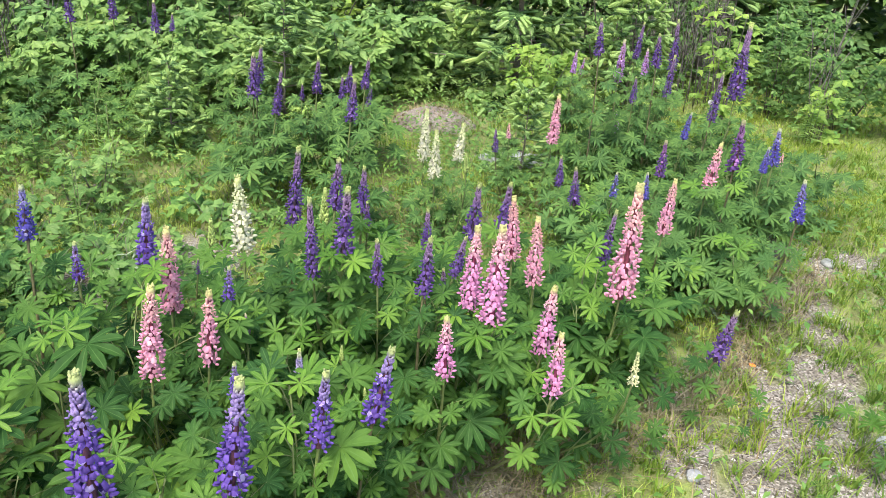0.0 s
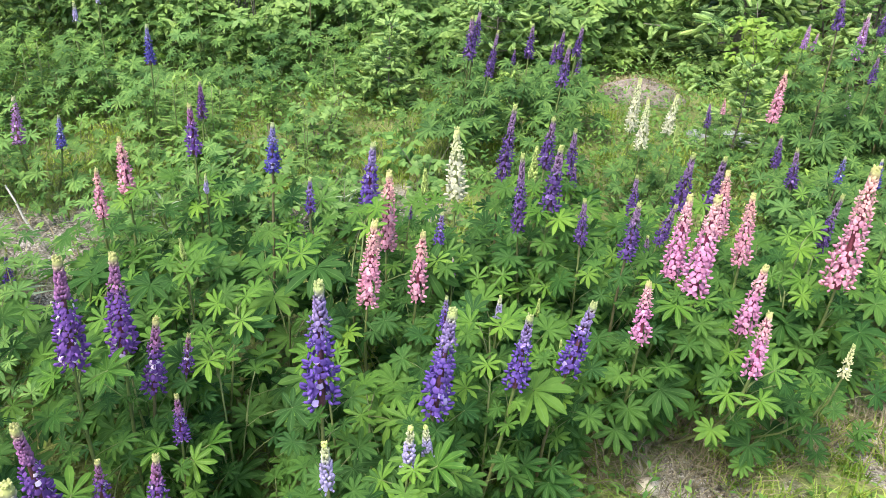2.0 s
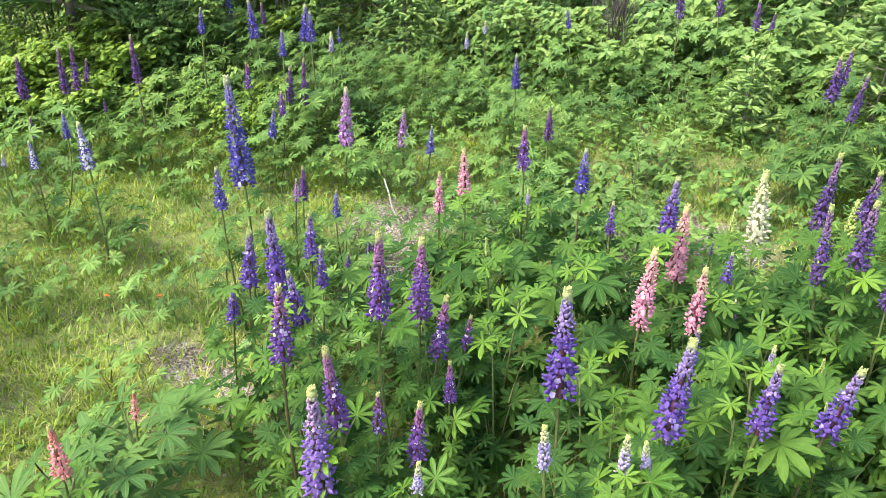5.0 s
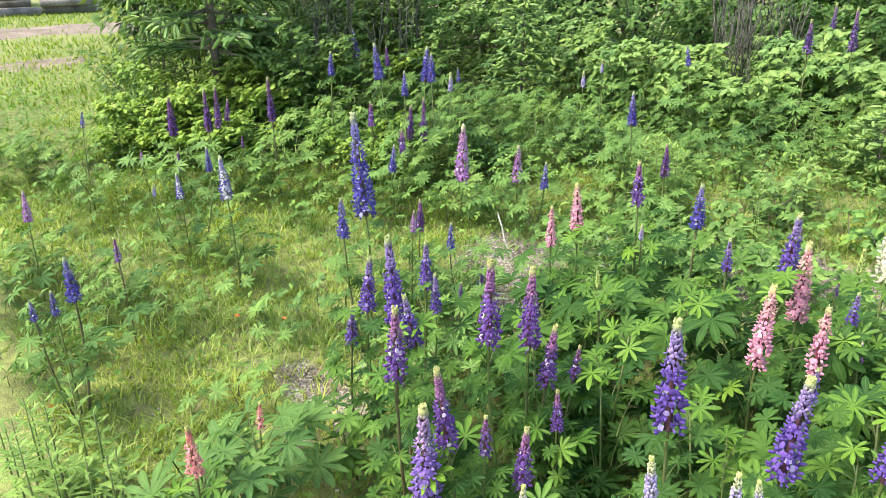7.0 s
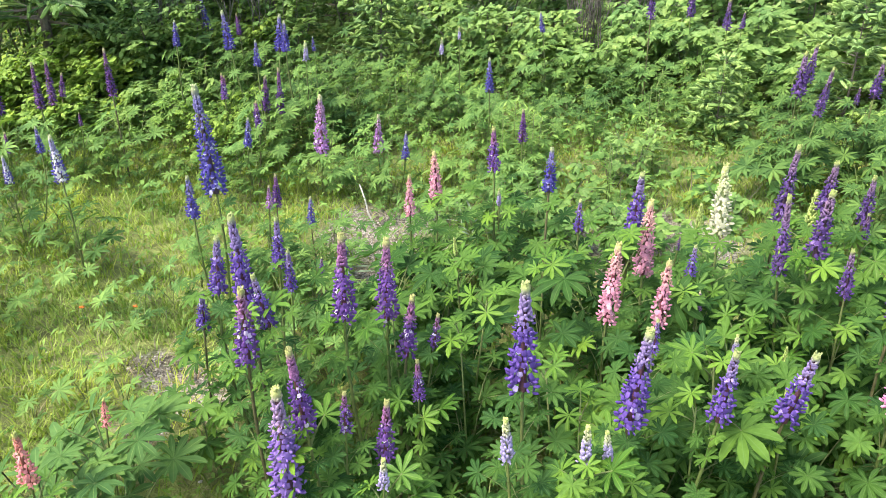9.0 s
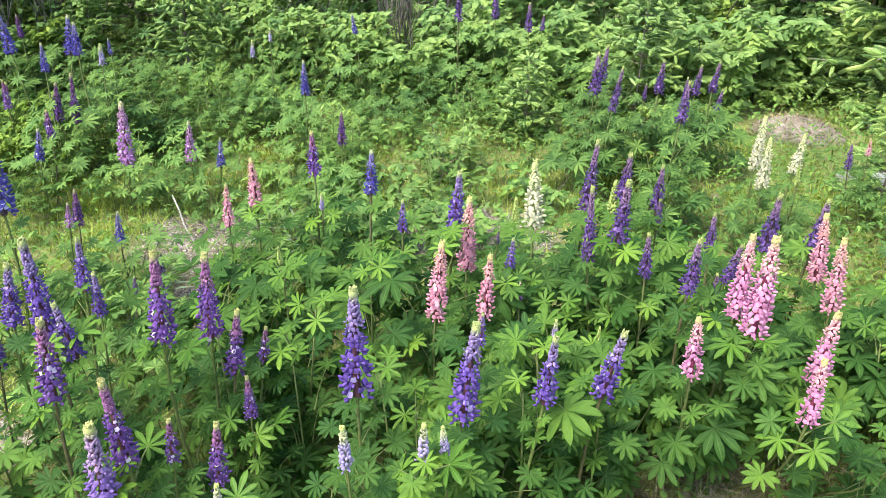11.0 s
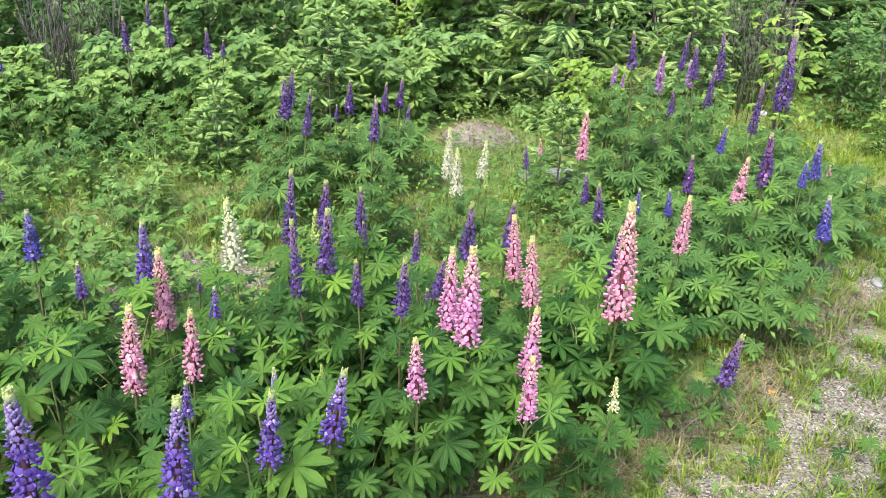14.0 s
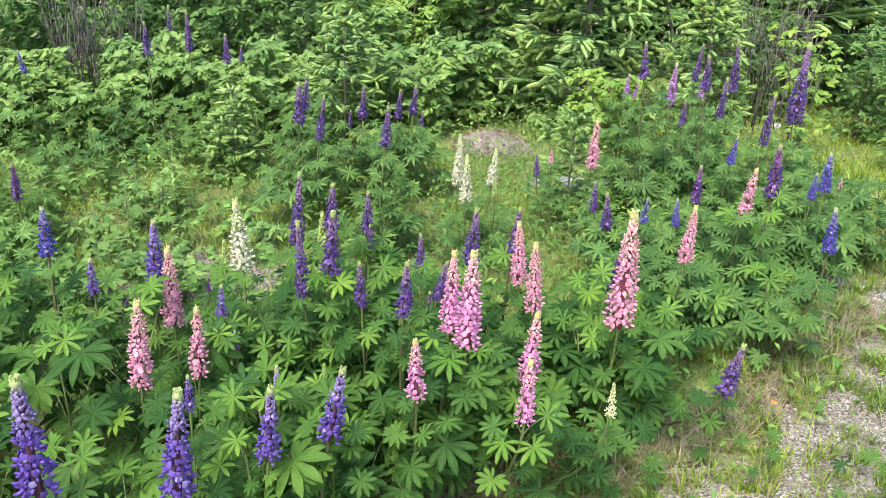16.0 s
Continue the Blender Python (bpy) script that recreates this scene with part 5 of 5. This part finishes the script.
bush(4.0, 6.16, 1.13, 0.60, 0.090, 1200, SHRUB_MID, EDGE)
bush(45.0, 6.01, 1.05, 0.60, 0.075, 1100, SHRUB_MID, EDGE)
bush(-6.8, 4.77, 0.68, 0.27, 0.076, 420, SHRUB_LIME, "yellow-green sapling before the spruce")
bush(-3.2, 5.05, 0.21, 0.24, 0.075, 200, SHRUB_PALE, "low pale bramble at the foot of the spruce")
bush(-20.0, 5.26, 0.86, 0.30, 0.075, 240, SHRUB_LIME, "yellow-green young maple at the wood's edge")
bush(-23.5, 6.16, 0.83, 0.45, 0.064, 900, SHRUB_MID, EDGE)
bush(-28.0, 6.01, 0.75, 0.56, 0.064, 1000, SHRUB_MID, EDGE)
bush(-33.0, 6.16, 0.83, 0.56, 0.064, 1000, SHRUB_LIME, EDGE)
bush(-37.0, 6.47, 1.13, 0.56, 0.064, 1000, SHRUB_MID, EDGE)
bush(-26.8, 5.41, 0.47, 0.18, 0.083, 110, SHRUB_LIME, "yellow-green sapling round a thin trunk")
bush(-16.0, 6.47, 1.13, 0.56, 0.064, 1000, SHRUB_MID, EDGE)
bush(-11.5, 6.54, 1.13, 0.56, 0.064, 1000, SHRUB_MID, EDGE)
for k, bearing in enumerate(range(-46, 68, 5)):  # the shaded wood behind
    shrub(*around(bearing, prng.uniform(8.0, 9.0)), prng.uniform(2.3, 2.9), 1.15, 0.140, 2700, SHRUB_DARK, "tall dark bushes of the wood behind", 200 + k, 10, low=0.02)
for k, (bearing, r) in enumerate(((69, 8.2), (72.5, 8.9), (75.0, 9.6))):
    shrub(*around(bearing, r), 2.8, 0.8, 0.14, 2000, SHRUB_DARK, "tall dark bushes of the wood behind", 240 + k, 10, low=0.02)


def bare_stems(x, y, tall, wide, count, label, seed):
    rnd = random.Random(seed)
    thing = tagged(new("dead_stems"), label, "dead stems")
    thing.location = (x, y, ground_z(x, y))
    for k in range(count):
        a, q = rnd.uniform(0, 6.283), wide * math.sqrt(rnd.random())
        p = Vector((q * math.cos(a), q * math.sin(a), -0.02))
        h = tall * rnd.uniform(0.55, 1)
        top = p + Vector((rnd.uniform(-0.16, 0.16) * h, rnd.uniform(-0.1, 0.1) * h, h))
        pts = [p.lerp(top, u) + Vector((rnd.uniform(-0.01, 0.01), rnd.uniform(-0.01, 0.01), 0)) for u in (0, 0.3, 0.6, 1)]
        v, f = tube(pts, [0.0042, 0.0034, 0.0026, 0.0014], 4)
        for _ in range(5):
            g = p.lerp(top, rnd.uniform(0.4, 0.9))
            b = rnd.uniform(0, 6.283)
            n = len(v)
            w, e = tube([g, g + Vector((0.07 * math.cos(b), 0.07 * math.sin(b), 0.16))], [0.003, 0.0015], 3)
            v += w
            f += [tuple(n + i for i in face) for face in e]
        under("stem", mesh_of("stem", v, f, (TWIG,), True), thing)


bare_stems(-2.57, 4.41, 1.13, 0.24, 28, "thicket of leafless grey upright stems", 3)
bare_stems(*around(60.5, 4.95), 1.15, 0.42, 30, "tangle of bare grey twigs in the shade", 14)
bare_stems(1.78, 6.05, 1.13, 0.38, 36, "tangle of bare grey twigs in the shade", 4)
bare_stems(2.43, 5.11, 1.20, 0.04, 4, "thin dark bare trunks of a sapling", 5)


def whorled(x, y, tall, leaf, mat, label, seed, name="weed", stems=3, narrow=0.085, step=0.010):
    """A tall herb with narrow leaves all up its stems."""
    rnd = random.Random(seed)
    thing = tagged(new(name), label, name.replace("_", " "))
    thing.location = (x, y, ground_z(x, y))
    for k in range(stems):
        a = rnd.uniform(0, 6.28)
        foot = Vector((0.04 * math.cos(a), 0.04 * math.sin(a), -0.02))
        top = Vector((0.12 * tall * math.cos(a), 0.12 * tall * math.sin(a), tall * rnd.uniform(0.75, 1)))
        under("stem", mesh_of("stem", *tube([foot, foot.lerp(top, 0.5), top], [0.003, 0.0025, 0.0015]), (STEM,), True), thing)
        verts, faces, uvs = [], [], []
        n = int(tall / step)
        for i in range(n):
            u = 0.2 + 0.8 * i / n
            c = i * 2.4 + rnd.uniform(-0.3, 0.3)
            d = Vector((math.cos(c), math.sin(c), 0.25 + 0.9 * u ** 4)).normalized()
            s = Vector((-math.sin(c), math.cos(c), 0))
            size = leaf * rnd.uniform(0.8, 1.2) * (1.1 - 0.6 * u ** 3)
            ovate(verts, faces, uvs, foot.lerp(top, u), d, s, size, size * narrow, 0.25)
        under("foliage", mesh_of("foliage", verts, faces, (mat,), True, uvs), thing)


for k, (x, y, h) in enumerate(((-1.64, 0.21, 0.43), (-1.56, 0.12, 0.39), (-1.75, 0.16, 0.39), (-1.51, 0.23, 0.34), (-1.68, 0.06, 0.37))):
    whorled(x, y, h * 0.9, 0.066, WEED, "tall green weed with narrow pale-tipped leaves", 40 + k, "weed", 3, 0.095, 0.012)
for k, (x, y, h) in enumerate(((-1.55, 2.05, 0.24), (-1.05, 2.42, 0.20), (0.93, 2.62, 0.16), (-1.75, 1.62, 0.14))):
    whorled(x, y, h, 0.11, SILVER, "silvery grey-green mugwort with narrow leaves", 60 + k, "mugwort", 2, 0.07, 0.022)
for k, (x, y, h) in enumerate(((-1.80, 2.74, 0.45), (-1.91, 2.76, 0.41), (-1.45, 3.19, 0.29), (2.27, 4.77, 0.38))):
    whorled(x, y, h, 0.09, WEED, "slender upright green weed in the grass", 70 + k, "weed", 3, 0.1)
wrng = random.Random(31)
for k in range(16):
    x, y = wrng.uniform(-3.2, -0.6), wrng.uniform(2.3, 4.4)
    whorled(x, y, wrng.uniform(0.22, 0.46), wrng.uniform(0.05, 0.075), WEED if k % 3 else HERB, "slender upright green weed in the grass", 500 + k, "weed", 2, 0.11)
for k in range(22):
    x, y = (wrng.uniform(-3.0, -0.7), wrng.uniform(2.4, 4.3)) if k < 9 else (wrng.uniform(-1.95, -0.85), wrng.uniform(2.15, 3.3))
    shrub(x, y, wrng.uniform(0.14, 0.26), wrng.uniform(0.14, 0.24), wrng.uniform(0.045, 0.07), 60, SHRUB_MID if k % 2 else HERB, "low sprawling seedling with round green leaves", 530 + k, 4, "seedling")
shrub(-1.37, 2.34, 0.27, 0.22, 0.060, 220, SHRUB_MID, "small sapling with round green leaves", 301, 5, "sapling")
shrub(-1.06, 2.42, 0.26, 0.21, 0.056, 180, SHRUB_MID, "small sapling with round green leaves", 302, 5, "sapling")
shrub(-0.81, 2.54, 0.21, 0.26, 0.047, 220, SHRUB_MID, "low green sprawling sapling", 303, 5, "sapling")
shrub(-1.42, 3.05, 0.33, 0.16, 0.049, 130, SHRUB_PALE, "low plant with reddish pale leaves", 304, 5, "sapling")


def stick():
    foot = Vector((-1.90, 1.91, ground_z(-1.93, 1.93) + 0.005))
    top = Vector((-2.07, 1.95, ground_z(-1.93, 1.93) + 0.20))
    pts = [foot.lerp(top, u) + Vector((0.004 * math.sin(9 * u), 0.004 * math.cos(7 * u), 0)) for u in (0, 0.25, 0.5, 0.75, 1)]
    thing = new("stick", mesh_of("stick", *tube(pts, [0.0036, 0.0040, 0.0038, 0.0034, 0.0030], 7), (DEADWOOD,), True))
    tagged(thing, "bleached bare stick leaning out of the herbs", "stick")


stick()


def small_flower(name, x, y, h, r, mat, petals, label):
    thing = tagged(new(name), label, name.replace("_", " "))
    thing.location = (x, y, ground_z(x, y))
    under("stem", mesh_of("stem", *tube([Vector((0, 0, -0.02)), Vector((0.01, 0, h))], [0.0014, 0.001], 4), (STEM,), True), thing)
    verts, faces, slots = [], [], []
    for k in range(petals):
        z = 1 - 2 * (k + 0.5) / petals if name == "dandelion" else 0.35
        c = k * 2.4
        q = math.sqrt(1 - z * z)
        d = Vector((q * math.cos(c), q * math.sin(c), z))
        s = d.orthogonal().normalized()
        f = len(verts)
        p = Vector((0.01, 0, h))
        verts += [p, p + d * r * 0.7 + s * r * 0.2, p + d * r, p + d * r * 0.7 - s * r * 0.2]
        faces.append((f, f + 1, f + 2, f + 3))
    under("flower_head", mesh_of("flower_head", verts, faces, (mat,)), thing)


small_flower("dandelion", 1.43, 4.30, 0.35, 0.018, FLUFF, 120, "white dandelion clock on a thin stalk")
for x, y in ((0.95, 2.19), (-2.12, 0.81), (-2.02, 0.94), (-1.98, 0.19)):
    small_flower("hawkweed", x, y, 0.10, 0.011, ORANGE, 14, "tiny orange hawkweed flower in the grass")


def strip(name, path, half, mat, label, kind):
    verts, faces = [], []
    for i, (x, y) in enumerate(path):
        for s in (-1, -0.5, 0, 0.5, 1):
            verts.append((x + s * half * (1 + 0.5 * noise.noise((x * 1.3, y * 1.9, s * 3))) * math.sin(math.pi * (i + 0.3) / (len(path) - 0.4)) ** 0.35, y, 0.485 + 0.03 * (1 - s * s)))
        if i:
            a = 5 * (i - 1)
            faces += [(a + k, a + k + 1, a + k + 6, a + k + 5) for k in range(4)]
    tagged(new(name, mesh_of(name, verts, faces, (mat,), True)), label, name, kind=kind)


TRACK = rough_stuff("track_soil", (0.13, 0.10, 0.08), (0.25, 0.20, 0.165), 2.5, 0.95, 0.5, 0.02)
strip("road", [(-12.5 - 0.025 * k, -6.7 + 0.38 * k) for k in range(66)], 1.13, TRACK, "brown gravel track beyond the grass", "structure")
strip("path", [(-8.4 - 0.025 * k, -0.27 + 0.09 * k) for k in range(24)], 0.53, TRACK, "patch of bare pinkish soil in the grass", "structure")


def logs():
    rnd = random.Random(9)
    for k in range(22):
        row = k // 6
        p = Vector((-16.9 + rnd.uniform(-0.15, 0.15), -2.4 + 1.13 * (k % 6) + rnd.uniform(-0.15, 0.15), 0.57 + 0.15 * row))
        long = rnd.uniform(0.45, 0.6)
        r = rnd.uniform(0.07, 0.09)
        v, f = tube([Vector((0, -long, 0)), Vector((0.02, 0, 0)), Vector((0, long, 0))], [r, r * 1.04, r * 0.95], 8)
        ob = new("log", mesh_of("log", v, f, (LOGWOOD,), True))
        ob.matrix_basis = Matrix.Translation(p) @ Matrix.Rotation(radians(rnd.uniform(-6, 6)), 4, "Z")
        tagged(ob, "weathered grey timber stacked beyond the track", "log", "stacked timber")


logs()
for k in range(9):
    shrub(-19.5 - prng.uniform(0, 2.2), -6.8 + 1.8 * k, 2.7, 1.5, 0.18, 1000, SHRUB_DARK, "tall dark bushes beyond the track", 400 + k, 8)
